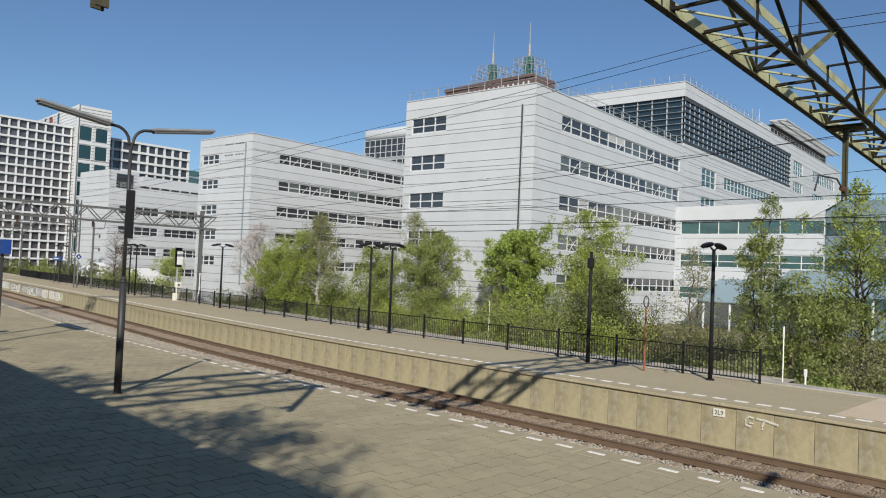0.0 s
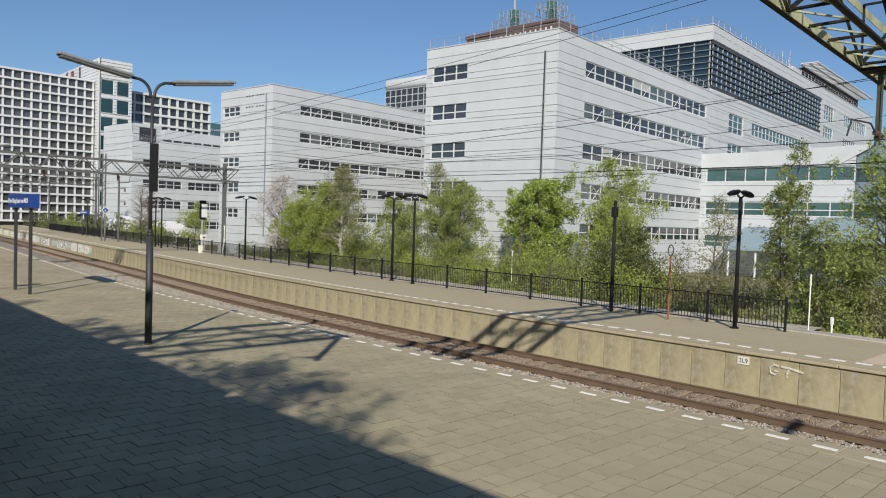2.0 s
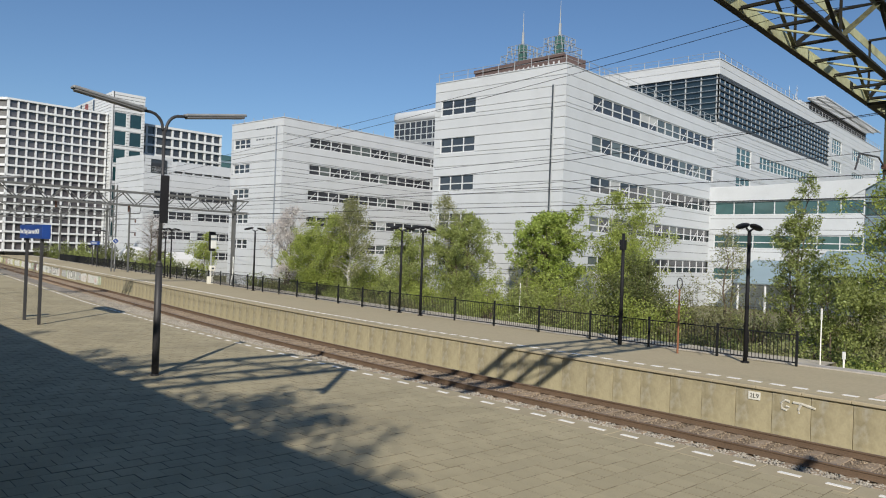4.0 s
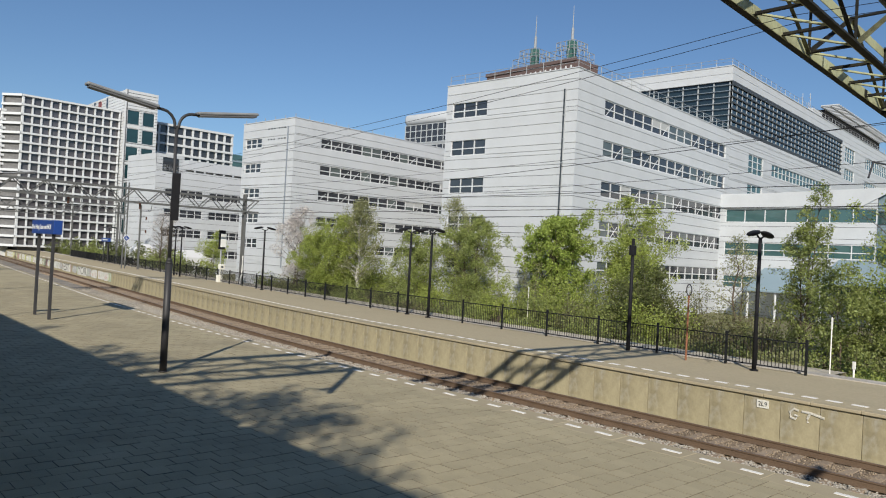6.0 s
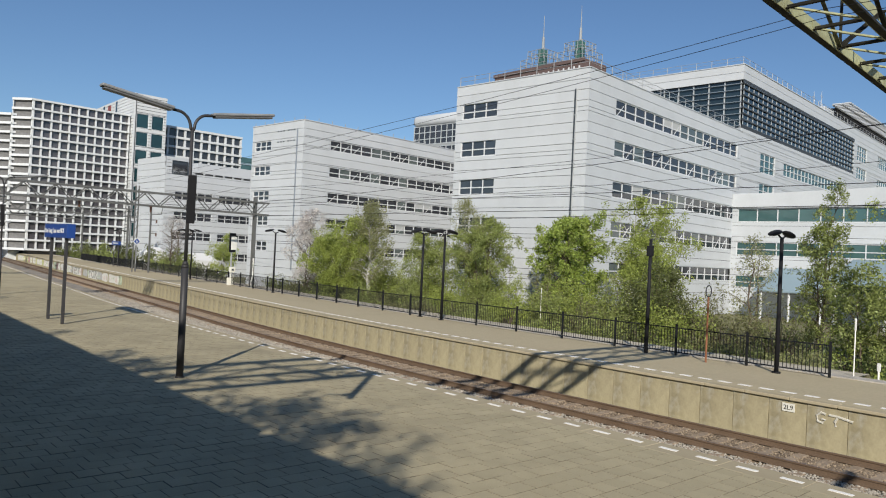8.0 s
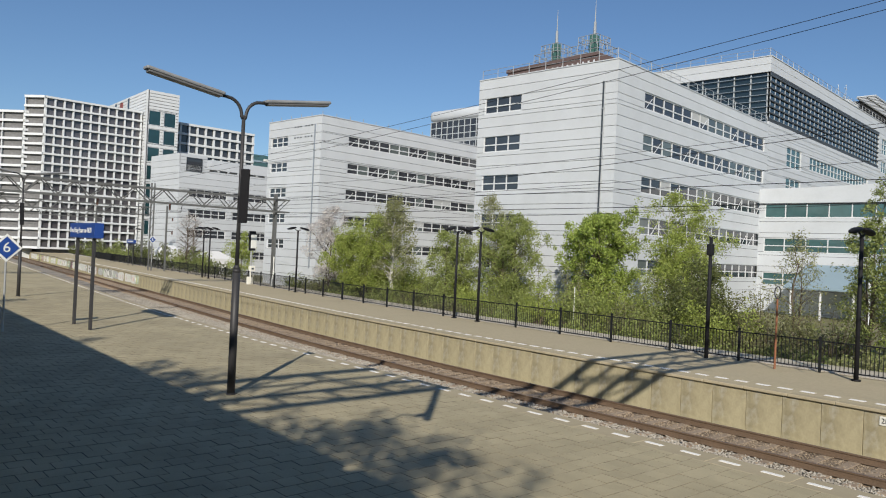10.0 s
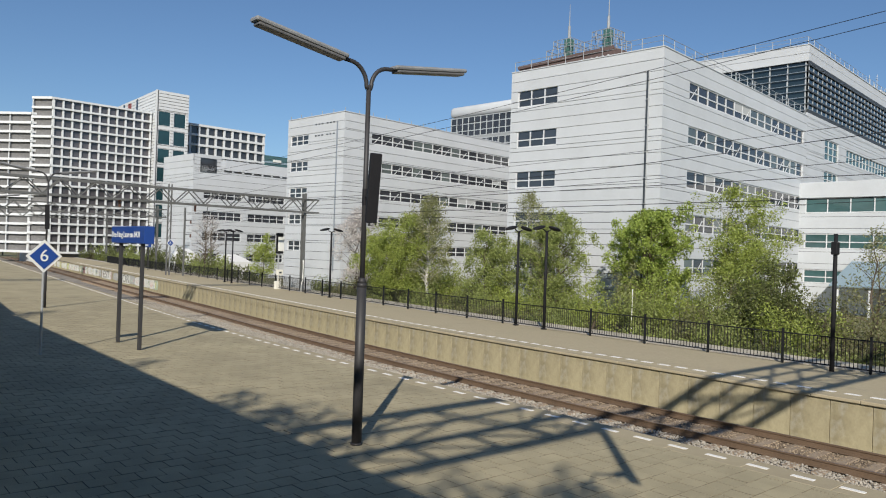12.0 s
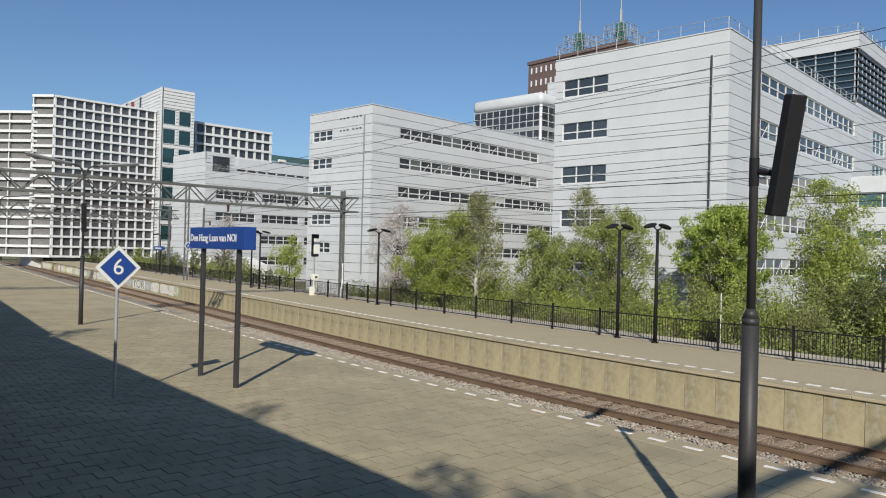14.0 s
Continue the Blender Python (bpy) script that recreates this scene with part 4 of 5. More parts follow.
gantry = thing("catenary_gantry", "yellow-green lattice steel gantry carrying the overhead wires", "gantry")
GX0, GX1, GZ0, GZ1 = -6.00, -5.15, 7.14, 8.62
truss_box(gantry, GX0, GX1, GZ0, GZ1, -5.56, 28.44, 27)
for y in (-5.85, 28.2):
    leg = new("leg")
    leg.parent = gantry
    for x in (GX0, GX1 - 0.1):
        part("leg_bar", one_box((x, y, -1.2), (x + 0.1, y + 0.25, GZ1), 0.01), GANTRY_PAINT, leg)
    bm = bmesh.new()
    for k in range(8):
        z = -0.8 + k
        rod(bm, (GX0 + 0.05, y + 0.12, z), (GX1 - 0.05, y + 0.12, z + 0.95), 0.03, n=5)
    part("leg_lacing", bm, GANTRY_PAINT, leg)


def dropper(y, z_bottom, arm_to, arm_z, dx=0.0):
    """A hanging post under the gantry with a bent arm to the contact wire."""
    d = new("drop_post")
    d.parent = gantry
    xm = (GX0 + GX1) / 2 + dx
    part("hanger_plate", one_box((xm - 0.42, y - 0.22, GZ0 - 0.10), (xm + 0.42, y + 0.22, GZ0 - 0.02), 0.01), GANTRY_SHADE, d)
    bm = bmesh.new()
    box(bm, (xm - 0.06, y - 0.05, z_bottom), (xm - 0.035, y + 0.05, GZ0 - 0.1))
    box(bm, (xm + 0.035, y - 0.05, z_bottom), (xm + 0.06, y + 0.05, GZ0 - 0.1))
    box(bm, (xm - 0.035, y - 0.02, z_bottom + 0.1), (xm + 0.035, y + 0.02, GZ0 - 0.1))
    part("drop_bar", bm, DROP_PAINT, d)
    bm = bmesh.new()
    rod(bm, (xm, y, GZ0 - 0.15), (xm + 0.28, y, GZ0 - 0.02), 0.03, n=6)
    part("stay", bm, DROP_PAINT, d)
    zi = z_bottom + 0.28
    bm = bmesh.new()
    for k in range(5):
        rod(bm, (xm, y - 0.04 - 0.05 * k, zi), (xm, y - 0.075 - 0.05 * k, zi), 0.07, 0.05, n=10)
    part("insulator", bm, CERAMIC, d, "brown ribbed insulator")
    s = 1 if arm_to > y else -1
    part("arm", pipe([(xm, y - 0.2, zi), (xm, y - 0.7, zi + 0.16), (xm, arm_to + 0.3, zi + 0.02), (xm, arm_to, arm_z)], 0.022), DARK_STEEL, d, "bent steady arm")


dropper(19.9, 5.24, 17.4, 5.15)
dropper(2.0, 4.45, 0.9, 4.8, -0.95)
# the beam crosses at a slight skew and falls towards the far side; uprights stay upright
for ob in gantry.children_recursive:
    if ob.data:
        for v in ob.data.vertices:
            v.co.z -= 0.03 * (v.co.y - 12.0)
            v.co.x += 0.037 * (21.0 - v.co.y)

wires = thing("overhead_wires", "thin dark overhead contact and carrier wires", "overhead wire")
def wire(name, y, z_of, r=0.012, x0=-190, x1=45, step=2.5):
    pts = []
    x = x0
    while x <= x1:
        pts.append((x, y + bend(x), z_of(x)))
        x += step
    return part(name, pipe(pts, r, 5), BLACK_PAINT, wires)
def sag(zmin, zmax, span=60.0, at=-4.5):
    return lambda x: zmin + (zmax - zmin) * (2 * (((x - at) / span) % 1.0) - 1) ** 2
for y in (17.3,):
    wire("contact_wire", y, lambda x: 4.84, 0.009)
    wire("carrier_wire", y + 0.05, sag(5.15, 6.2), 0.009)
wire("contact_wire", 12.4, lambda x: 3.92, 0.007)
wire("carrier_wire", 12.0, sag(5.9, 7.05), 0.0055)
wire("feeder_wire", 12.1, sag(5.7, 6.95), 0.0055)
wire("feeder_wire", 27.2, sag(6.2, 6.9), 0.010)
wire("feeder_wire", 28.0, sag(7.6, 8.3), 0.010)
wire("feeder_wire", 27.6, sag(4.9, 5.4), 0.010)

def portal(px, post_ys, y0, y1, z0, z1, label):
    """A lattice beam across the tracks: two faces of chords with a zigzag between, on laced posts."""
    p = thing("catenary_portal", label, "gantry", group="overhead line portals")
    for x in (px - 0.35, px + 0.35):
        for z in (z0, z1):
            part("chord", one_box((x - 0.05, y0, z - 0.06), (x + 0.05, y1, z + 0.06)), PORTAL, p)
        bm = bmesh.new()
        n = round((y1 - y0) / 1.0)
        for i in range(n):
            a, b = y0 + (y1 - y0) * i / n, y0 + (y1 - y0) * (i + 1) / n
            rod(bm, (x, a, z0 if i % 2 else z1), (x, b, z1 if i % 2 else z0), 0.04, n=4)
        part("lattice", bm, PORTAL, p, "zigzag lattice bars")
    bm = bmesh.new()
    n = round((y1 - y0) / 2.0)
    for i in range(n + 1):
        y = y0 + (y1 - y0) * i / n
        rod(bm, (px - 0.35, y, z0), (px + 0.35, y, z0), 0.03, n=4)
        rod(bm, (px - 0.35, y, z1), (px + 0.35, y, z1), 0.03, n=4)
    part("cross_struts", bm, PORTAL, p)
    for y in post_ys:
        bm = bmesh.new()
        for x in (px - 0.17, px + 0.17):
            box(bm, (x - 0.045, y - 0.08, -1.2), (x + 0.045, y + 0.08, z1 + 0.45))
        for k in range(8):
            rod(bm, (px - 0.17, y, -0.9 + k), (px + 0.17, y, -0.1 + k), 0.025, n=4)
        part("post", bm, PORTAL, p, "laced steel post")
    return p


near_portal = portal(-55.0, (28.55, -8.0), -8.0, 29.6, 5.48, 6.44, "grey lattice steel portal over the tracks")
part("cable_pipe", pipe([(-54.7, 28.35, FAR_Z), (-54.7, 28.36, 0.0), (-54.76, 28.5, 0.45), (-54.76, 28.5, 1.9)], 0.06), SIGN_WHITE, near_portal, "bent white cable pipe")
for y in (12.4, 17.3):
    yy = y + bend(-55.0)
    part("insulator", one_rod((-55.0, yy, 5.0), (-55.0, yy, 5.45), 0.07, 0.09), CERAMIC, near_portal, "hanging brown insulator")
    part("steady_arm", pipe([(-55.0, yy + 0.9, 5.45), (-55.0, yy + 0.8, 4.9), (-55.0, yy, 4.86)], 0.03, 6), PORTAL, near_portal)
portal(-100.0, (34.0, -6.0), -6.0, 35.0, 6.0, 7.0, "distant grey lattice steel portal over the tracks")
portal(-130.0, (37.0, -4.0), -4.0, 38.0, 6.0, 7.0, "distant grey lattice steel portal over the tracks")


# ---- platform furniture ----
def platform_lamp(loc):
    """A tall post whose two bent arms carry long lamp heads, across the platform."""
    root = thing("platform_lamp", "dark lamp post with two long tube lamps on bent arms", "lamp post", loc, group="platform lamp posts")
    bm = bmesh.new()
    rod(bm, (0, 0, 0), (0, 0, 0.03), 0.09, n=16)
    rod(bm, (0, 0, 0.03), (0, 0, 2.30), 0.075, 0.071, n=16)
    rod(bm, (0, 0, 2.30), (0, 0, 2.36), 0.0715, 0.0715, n=16)
    rod(bm, (0, 0, 2.36), (0, 0, 2.44), 0.0715, 0.040, n=16)
    part("lower_post", bm, POST_GREY, root, "thick lower tube with a collar", True)
    part("upper_post", one_rod((0, 0, 2.40), (0, 0, 5.26), 0.038, 0.035, 14), POST_GREY, root, "", True)
    for s in (-1, 1):
        pts = [(0, s * 0.02, 5.20)]
        for k in range(8):
            a = math.pi / 2 * k / 7
            pts.append((0, s * (0.04 + 0.30 * (1 - math.cos(a))), 5.24 + 0.32 * math.sin(a)))
        pts.append((0, s * 0.46, 5.57))
        arm = part("arm", pipe(pts, 0.032, 10), POST_GREY, root, "", True)
        head = new("lamp_head")
        head.parent = root
        m = pose(0, s * 0.42, 5.57, 8.5 * s, 0, 0)
        bm = one_box((-0.11, 0 if s > 0 else -1.46, -0.012), (0.11, 1.46 if s > 0 else 0, 0.055), 0.03)
        bmesh.ops.transform(bm, matrix=m, verts=bm.verts)
        part("housing", bm, LAMP_TOP, head, "weathered brown housing")
        bm = one_box((-0.09, 0.04 * s, -0.052), (0.09, 1.41 * s, -0.009), 0.02)
        bmesh.ops.transform(bm, matrix=m, verts=bm.verts)
        part("diffuser", bm, LAMP_GLASS, head, "pale tube cover")
    return root


lamp = platform_lamp((-15.42, 6.255, 0))
lamp2 = copy_thing(lamp, pose(-40.0, 7.70, 0))
lamp3 = copy_thing(lamp, pose(-64.0, 9.6, 0))
lamp4 = copy_thing(lamp, pose(3.15, 6.25, 0))
for l, (px, py) in ((lamp, (-15.42, 6.255)), (lamp2, (-40.0, 7.70))):
    sp = thing("column_speaker", "black tilted column loudspeaker bracketed to the lamp post", "loudspeaker", (px, py, 0), group="loudspeakers")
    bm = one_box((-0.047, -0.082, -0.5), (0.047, 0.082, 0.5), 0.012)
    bmesh.ops.transform(bm, matrix=pose(0.292, -0.063, 3.73, 0, 11, -22), verts=bm.verts)
    part("cabinet", bm, BLACK_PAINT, sp)
    part("bracket", pipe([(0.05, -0.01, 3.62), (0.15, -0.03, 3.6), (0.25, -0.055, 3.62)], 0.025), BLACK_PAINT, sp)
    part("clamp", one_rod((0, 0, 3.5), (0, 0, 3.74), 0.042, n=12), BLACK_PAINT, sp)

# station name board on two posts
board = thing("station_sign", "blue station name board on two dark posts", "sign", (-27.2, 6.87, 0))
for x in (-0.86, 0.86):
    part("post", one_box((x - 0.046, -0.046, 0), (x + 0.046, 0.046, 2.80), 0.010), POST_GREY, board, "dark square post")
part("panel", one_box((-1.32, -0.13, 2.80), (1.32, 0.13, 3.26), 0.012), SIGN_BLUE, board, "blue sign box")
lettering("Den Haag Laan van NOI", 0.228, SIGN_WHITE, board, pose(-0.14, -0.134, 3.03, 90, 0, 0))
lettering("Den Haag Laan van NOI", 0.228, SIGN_WHITE, board, pose(0.14, 0.134, 3.03, 90, 0, 180))

# diamond plate with the platform section number
dia = thing("diamond_sign", "blue diamond plate with a white border and number six", "sign", (-26.58, 4.58, 0))
part("post", one_rod((0, 0, 0), (0, 0, 2.1), 0.03, n=12), GALV, dia, "thin grey pole")
for size, mat, x, nm in ((0.575, SIGN_WHITE, 0.03, "border"), (0.455, SIGN_BLUE, 0.042, "plate")):
    bm = one_box((-0.012, -size / 2, -size / 2), (0.0, size / 2, size / 2))
    bmesh.ops.transform(bm, matrix=pose(x + 0.012, 0, 2.42, 45, 0, 0), verts=bm.verts)
    part(nm, bm, mat, dia)
lettering("6", 0.42, SIGN_WHITE, dia, pose(0.058, 0, 2.42, 90, 0, 90))


# ---- far platform: fence, lamps, signal, cabinets ----
FENCE_Y = 24.9
b = rod(bmesh.new(), (0, 0, 0.13), (0, 0, 1.02), 0.013, n=4, caps=False)
bar_mesh = bpy.data.meshes.new("bar")
b.to_mesh(bar_mesh)
b.free()
bar_mesh.materials.append(FENCE_PAINT)
def fence_panel(x0, x1):
    """One bay: post, two rails and upright bars."""
    f = thing("fence", "black steel bar fence along the far platform edge", "fence", group="platform fence bays")
    y0, y1 = FENCE_Y + bend(x0), FENCE_Y + bend(x1)
    bm = bmesh.new()
    box(bm, (x1 - 0.035, y1 - 0.035, FAR_Z), (x1 + 0.035, y1 + 0.035, FAR_Z + 1.16))
    part("post", bm, FENCE_PAINT, f)
    for z in (0.12, 1.02):
        part("rail", one_rod((x0, y0, FAR_Z + z), (x1, y1, FAR_Z + z), 0.022, n=5), FENCE_PAINT, f)
    n = round((x1 - x0) / 0.125)
    bm = bmesh.new()
    for i in range(1, n):
        t = i / n
        x, y = x0 + (x1 - x0) * t, y0 + (y1 - y0) * t
        if x > -44:
            o = new("bar", bar_mesh)
            o.parent, o.location = f, (x, y, FAR_Z)
        else:
            rod(bm, (x, y, FAR_Z + 0.13), (x, y, FAR_Z + 1.02), 0.013, n=4, caps=False)
    if bm.verts:
        tagged(part("infill", bm, FENCE_PAINT, f, "thin upright bars"), "thin upright bars", kind="stuff")
    else:
        bm.free()
    return f
x = -9.36
while x > -118:
    fence_panel(x - 2.71, x)
    x -= 2.71


def far_lamp(x, y, heads=(-1, 1), h=4.42):
    root = thing("platform_lamp", "slim black lamp post with two flat oval heads", "lamp post", (x, y, FAR_Z), group="far platform lamps")
    bm = bmesh.new()
    rod(bm, (0, 0, 0), (0, 0, 0.05), 0.14, n=12)
    rod(bm, (0, 0, 0.05), (0, 0, h), 0.072, 0.058, n=12)
    part("post", bm, BLACK_PAINT, root, "", True)
    for s in heads:
        part("arm", one_rod((0, 0, h - 0.06), (0.0, s * 0.25, h + 0.06), 0.03, n=8), BLACK_PAINT, root)
        bm = bmesh.new()
        bmesh.ops.create_uvsphere(bm, u_segments=16, v_segments=8, radius=1, matrix=Matrix.LocRotScale((0, s * 0.52, h + 0.12), Euler((radians(-12 * s), 0, 0)), (0.17, 0.40, 0.085)))
        part("lamp_head", bm, BLACK_PAINT, root, "flat oval black lamp head", True)
    return root
for x, y in ((-10.72, 24.15), (-28.25, 25.25), (-30.1, 25.4), (-48.6, 26.95), (-66.1, 28.2), (-67.9, 28.4), (-100, 33.0)):
    far_lamp(x, y)
post = thing("camera_post", "slim black post with a small black box at the top", "post", (-15.72, 24.4, FAR_Z))
part("post", one_rod((0, 0, 0), (0, 0, 4.3), 0.075, 0.06, 12), BLACK_PAINT, post, "", True)
part("box", one_box((-0.09, -0.14, 3.65), (0.09, 0.10, 4.05), 0.02), BLACK_PAINT, post)

sig = thing("rail_signal", "black railway signal with a white board on a grey mast", "signal", (-57.65, 28.0, FAR_Z))
part("mast", one_rod((0, 0, 0), (0, 0, 3.0), 0.07, n=10), GALV, sig)
part("signal_head", one_box((0.0, -0.27, 2.75), (0.12, 0.30, 4.35), 0.03), BLACK_PAINT, sig)
part("back_board", one_box((0.12, -0.14, 2.95), (0.16, 0.36, 4.05), 0.02), SIGN_WHITE, sig, "white rectangular board")
part("cabinet", one_box((-0.15, -0.12, 1.1), (0.18, 0.34, 1.52), 0.03), CREAM, sig)
part("label", one_box((0.18, 0.0, 1.22), (0.19, 0.2, 1.36)), FRAME_DARK, sig)
part("plinth", one_box((-0.14, -0.26, 0), (0.14, 0.22, 0.62), 0.03), CREAM, sig, "pale box at the foot")
for y in (-0.02, 0.2):
    part("leg", one_rod((0.1, y, 0.6), (0.1, y, 1.12), 0.035, n=8), CREAM, sig)
mk = thing("cable_mast", "slim grey steel mast with short insulator arms", "mast", (-79.5, 29.3, FAR_Z))
part("mast", one_box((-0.08, -0.08, 0), (0.08, 0.08, 6.9), 0.01), PORTAL, mk)
for z in (4.2, 5.6):
    part("arm", one_rod((0, 0, z), (0, 0.7, z + 0.05), 0.04, n=6), PORTAL, mk)
    part("insulator", one_rod((0, 0.62, z - 0.3), (0, 0.62, z + 0.05), 0.09, 0.07), CERAMIC, mk, "brown ribbed insulator")

for x, y, h in ((-9.15, 26.4, 2.05), (-31.9, 37.4, 2.78)):
    m = thing("marker_post", "thin white marker post beside the platform fence", "post", (x, y, ground_z(x, y)), group="marker posts")
    part("post", one_rod((0, 0, 0), (0, 0, h), 0.019, n=8), WHITE_PAINT, m)
    part("cap", one_box((-0.03, -0.02, h - 0.4), (0.03, 0.02, h - 0.02), 0.01), SIGN_WHITE, m)
m = thing("marker_post", "short white marker post in the grass", "post", (-8.38, 26.3, -0.63), group="marker posts")
part("post", one_rod((0, 0, 0), (0, 0, 0.5), 0.03, n=8), WHITE_PAINT, m)
part("cap", one_box((-0.055, -0.03, 0.42), (0.055, 0.03, 0.68), 0.02), SIGN_WHITE, m)
m = thing("rusty_post", "rusty steel post with a metal ring on top", "post", (-13.2, 24.2, FAR_Z))
part("post", one_rod((0, 0, 0), (0, 0, 2.3), 0.036, 0.03, 10), RUST_POST, m)
bm = bmesh.new()
ringpts = [(0.10 * math.cos(2 * math.pi * k / 16), 0, 2.5 + 0.2 * math.sin(2 * math.pi * k / 16)) for k in range(17)]
part("ring", pipe(ringpts, 0.022, 6), DARK_STEEL, m, "oval metal hoop")
far_sign = thing("station_sign", "small blue station name board on the far platform", "sign", (-95.0, 31.0, FAR_Z))
for x in (-0.8, 0.8):
    part("post", one_rod((x, 0, 0), (x, 0, 2.7), 0.05, n=8), POST_GREY, far_sign)
part("panel", one_box((-1.3, -0.12, 2.7), (1.3, 0.12, 3.15), 0.01), SIGN_BLUE, far_sign)
part("letter_bars", one_box((-0.9, -0.13, 2.86), (0.9, -0.121, 2.99)), SIGN_WHITE, far_sign, "white lettering as a bar")
post_a = thing("signal_mast", "tall grey lattice steel mast beside the far platform", "mast", (-81.0, 28.3, FAR_Z))
bm = bmesh.new()
for y in (-0.16, 0.16):
    box(bm, (-0.05, y - 0.06, 0), (0.05, y + 0.06, 9.25))
for k in range(11):
    rod(bm, (0, -0.16, 0.3 + 0.8 * k), (0, 0.16, 1.0 + 0.8 * k), 0.03, n=4)
part("mast", bm, PORTAL, post_a)
d2 = copy_thing(dia, pose(-80.93, 28.45, FAR_Z + 0.85))

# white tents beyond the fence
for x, y, s in ((-100.0, 43.6, 1.1), (-103.5, 38.8, 0.75)):
    tent = thing("tent", "white fabric party tent behind the fence", "tent", (x, y, ground_z(x, y)), 94.6, group="tents")
    bm = bmesh.new()
    v = [bm.verts.new(c) for c in ((-2.4 * s, -1.6, 0), (2.4 * s, -1.6, 0), (2.4 * s, 1.6, 0), (-2.4 * s, 1.6, 0), (-2.4 * s, -1.6, 2.35), (2.4 * s, -1.6, 2.35), (2.4 * s, 1.6, 2.35), (-2.4 * s, 1.6, 2.35), (-1.0 * s, 0, 3.35), (1.0 * s, 0, 3.35))]
    for f in ((0, 1, 5, 4), (1, 2, 6, 5), (2, 3, 7, 6), (3, 0, 4, 7), (4, 5, 9, 8), (6, 7, 8, 9), (5, 6, 9), (7, 4, 8)):
        bm.faces.new([v[i] for i in f])
    part("canvas", bm, TENT, tent)


# ---- trees and shrubs ----
def leaf_cloud(name, parent, mat, clumps, per, size, seed, droop=0.0):
    """Many small leaves gathered round clump centres (x, y, z, radius)."""
    r = np.random.default_rng(seed)
    vs, fs = [], []
    n = 0
    for cx, cy, cz, rad in clumps:
        k = max(4, int(per * rad * rad))
        d = r.normal(size=(k, 3))
        d /= np.linalg.norm(d, axis=1)[:, None]
        p = d * (rad * r.uniform(0.15, 1.0, (k, 1)) ** 0.7) * (0.9, 0.9, 1.1) + (cx, cy, cz)
        p[:, 2] -= droop * r.random(k) * rad
        u = r.normal(size=(k, 3))
        u /= np.linalg.norm(u, axis=1)[:, None]
        w = np.cross(u, r.normal(size=(k, 3)))
        w /= np.linalg.norm(w, axis=1)[:, None]
        s = size * r.uniform(0.6, 1.35, (k, 1))
        a, b, c, e = p - u * s, p + w * s * 0.55, p + u * s, p - w * s * 0.55
        vs.append(np.stack([a, b, c, e], 1).reshape(-1, 3))
        fs.append(np.arange(4 * k).reshape(-1, 4) + n)
        n += 4 * k
    me = bpy.data.meshes.new(name)
    me.from_pydata(np.concatenate(vs).tolist(), [], np.concatenate(fs).tolist())
    me.materials.append(mat)
    ob = new(name, me)
    ob.parent = parent
    return ob


def tree(label, loc, height, spread, mat, seed, bark=None, per=130, size=0.11, base=0.25, shape=1.0, clump=0.55, limbs=26, stems=1, lean=0.0, droop=0.0, category="tree", name="tree"):
    """A tapered trunk with limbs and twigs; leaves gather round the twig ends, leaving gaps."""
    r = random.Random(seed)
    root = thing(name, label, category, (loc[0], loc[1], loc[2] or ground_z(loc[0], loc[1])))
    bark = bark or BARK
    wood = bmesh.new()
    clumps = []
    for s in range(stems):
        a0 = r.uniform(0, 6.28)
        off = 0 if stems == 1 else spread * 0.22
        bx, by = off * math.cos(a0), off * math.sin(a0)
        hs = height * (1 if s == 0 else r.uniform(0.7, 0.95))
        trunk = []
        for k in range(8):
            t = k / 7
            trunk.append(Vector((bx * (1 + t) + lean * t * hs + r.uniform(-0.04, 0.04) * hs * t, by * (1 + t) + r.uniform(-0.04, 0.04) * hs * t, hs * 0.95 * t)))
        rad = 0.018 * hs / math.sqrt(stems)
        for k in range(7):
            rod(wood, trunk[k], trunk[k + 1], rad * (1 - k / 7.5), rad * (1 - (k + 1) / 7.5), n=7, caps=False)
        for i in range(limbs // stems):
            t = base + (0.98 - base) * (i + r.random()) / (limbs // stems)
            q = t * 7
            k = min(6, int(q))
            start = trunk[k].lerp(trunk[k + 1], q - k)
            a = i * 2.4 + r.uniform(-0.5, 0.5)
            prof = (math.sin(math.pi * min(1, (t - base) / (1 - base) * 0.82 + 0.18)) ** 0.8) if shape > 0 else (1 - 0.75 * t)
            ln = spread * prof * r.uniform(0.55, 1.1)
            ln *= 0.88
            rise = r.uniform(0.35, 1.15) * ln
            end = start + Vector((ln * math.cos(a), ln * math.sin(a), rise))
            mid = start.lerp(end, 0.5) + Vector((0, 0, 0.08 * ln))
            rl = max(0.008, rad * 0.35 * (1 - 0.6 * t))
            rod(wood, start, mid, rl, rl * 0.7, n=5, caps=False)
            rod(wood, mid, end, rl * 0.7, rl * 0.25, n=5, caps=False)
            for j in range(3):
                f = r.uniform(0.45, 1.0)
                p = start.lerp(end, f)
                e = p + Vector((r.uniform(-1, 1), r.uniform(-1, 1), r.uniform(-0.3, 0.9))) * 0.28 * max(ln, 0.5)
                rod(wood, p, e, rl * 0.35, rl * 0.12, n=4, caps=False)
                clumps.append((e.x, e.y, e.z, clump * r.uniform(0.5, 1.15)))
            clumps.append((end.x, end.y, end.z, clump * r.uniform(0.6, 1.2)))
        top = trunk[-1]
        clumps.append((top.x, top.y, top.z, clump * 0.8))
    part("trunk", wood, bark, root, "tapered trunk and limbs")
    leaf_cloud("crown", root, mat, clumps, per, size, seed + 1, droop)
    return root


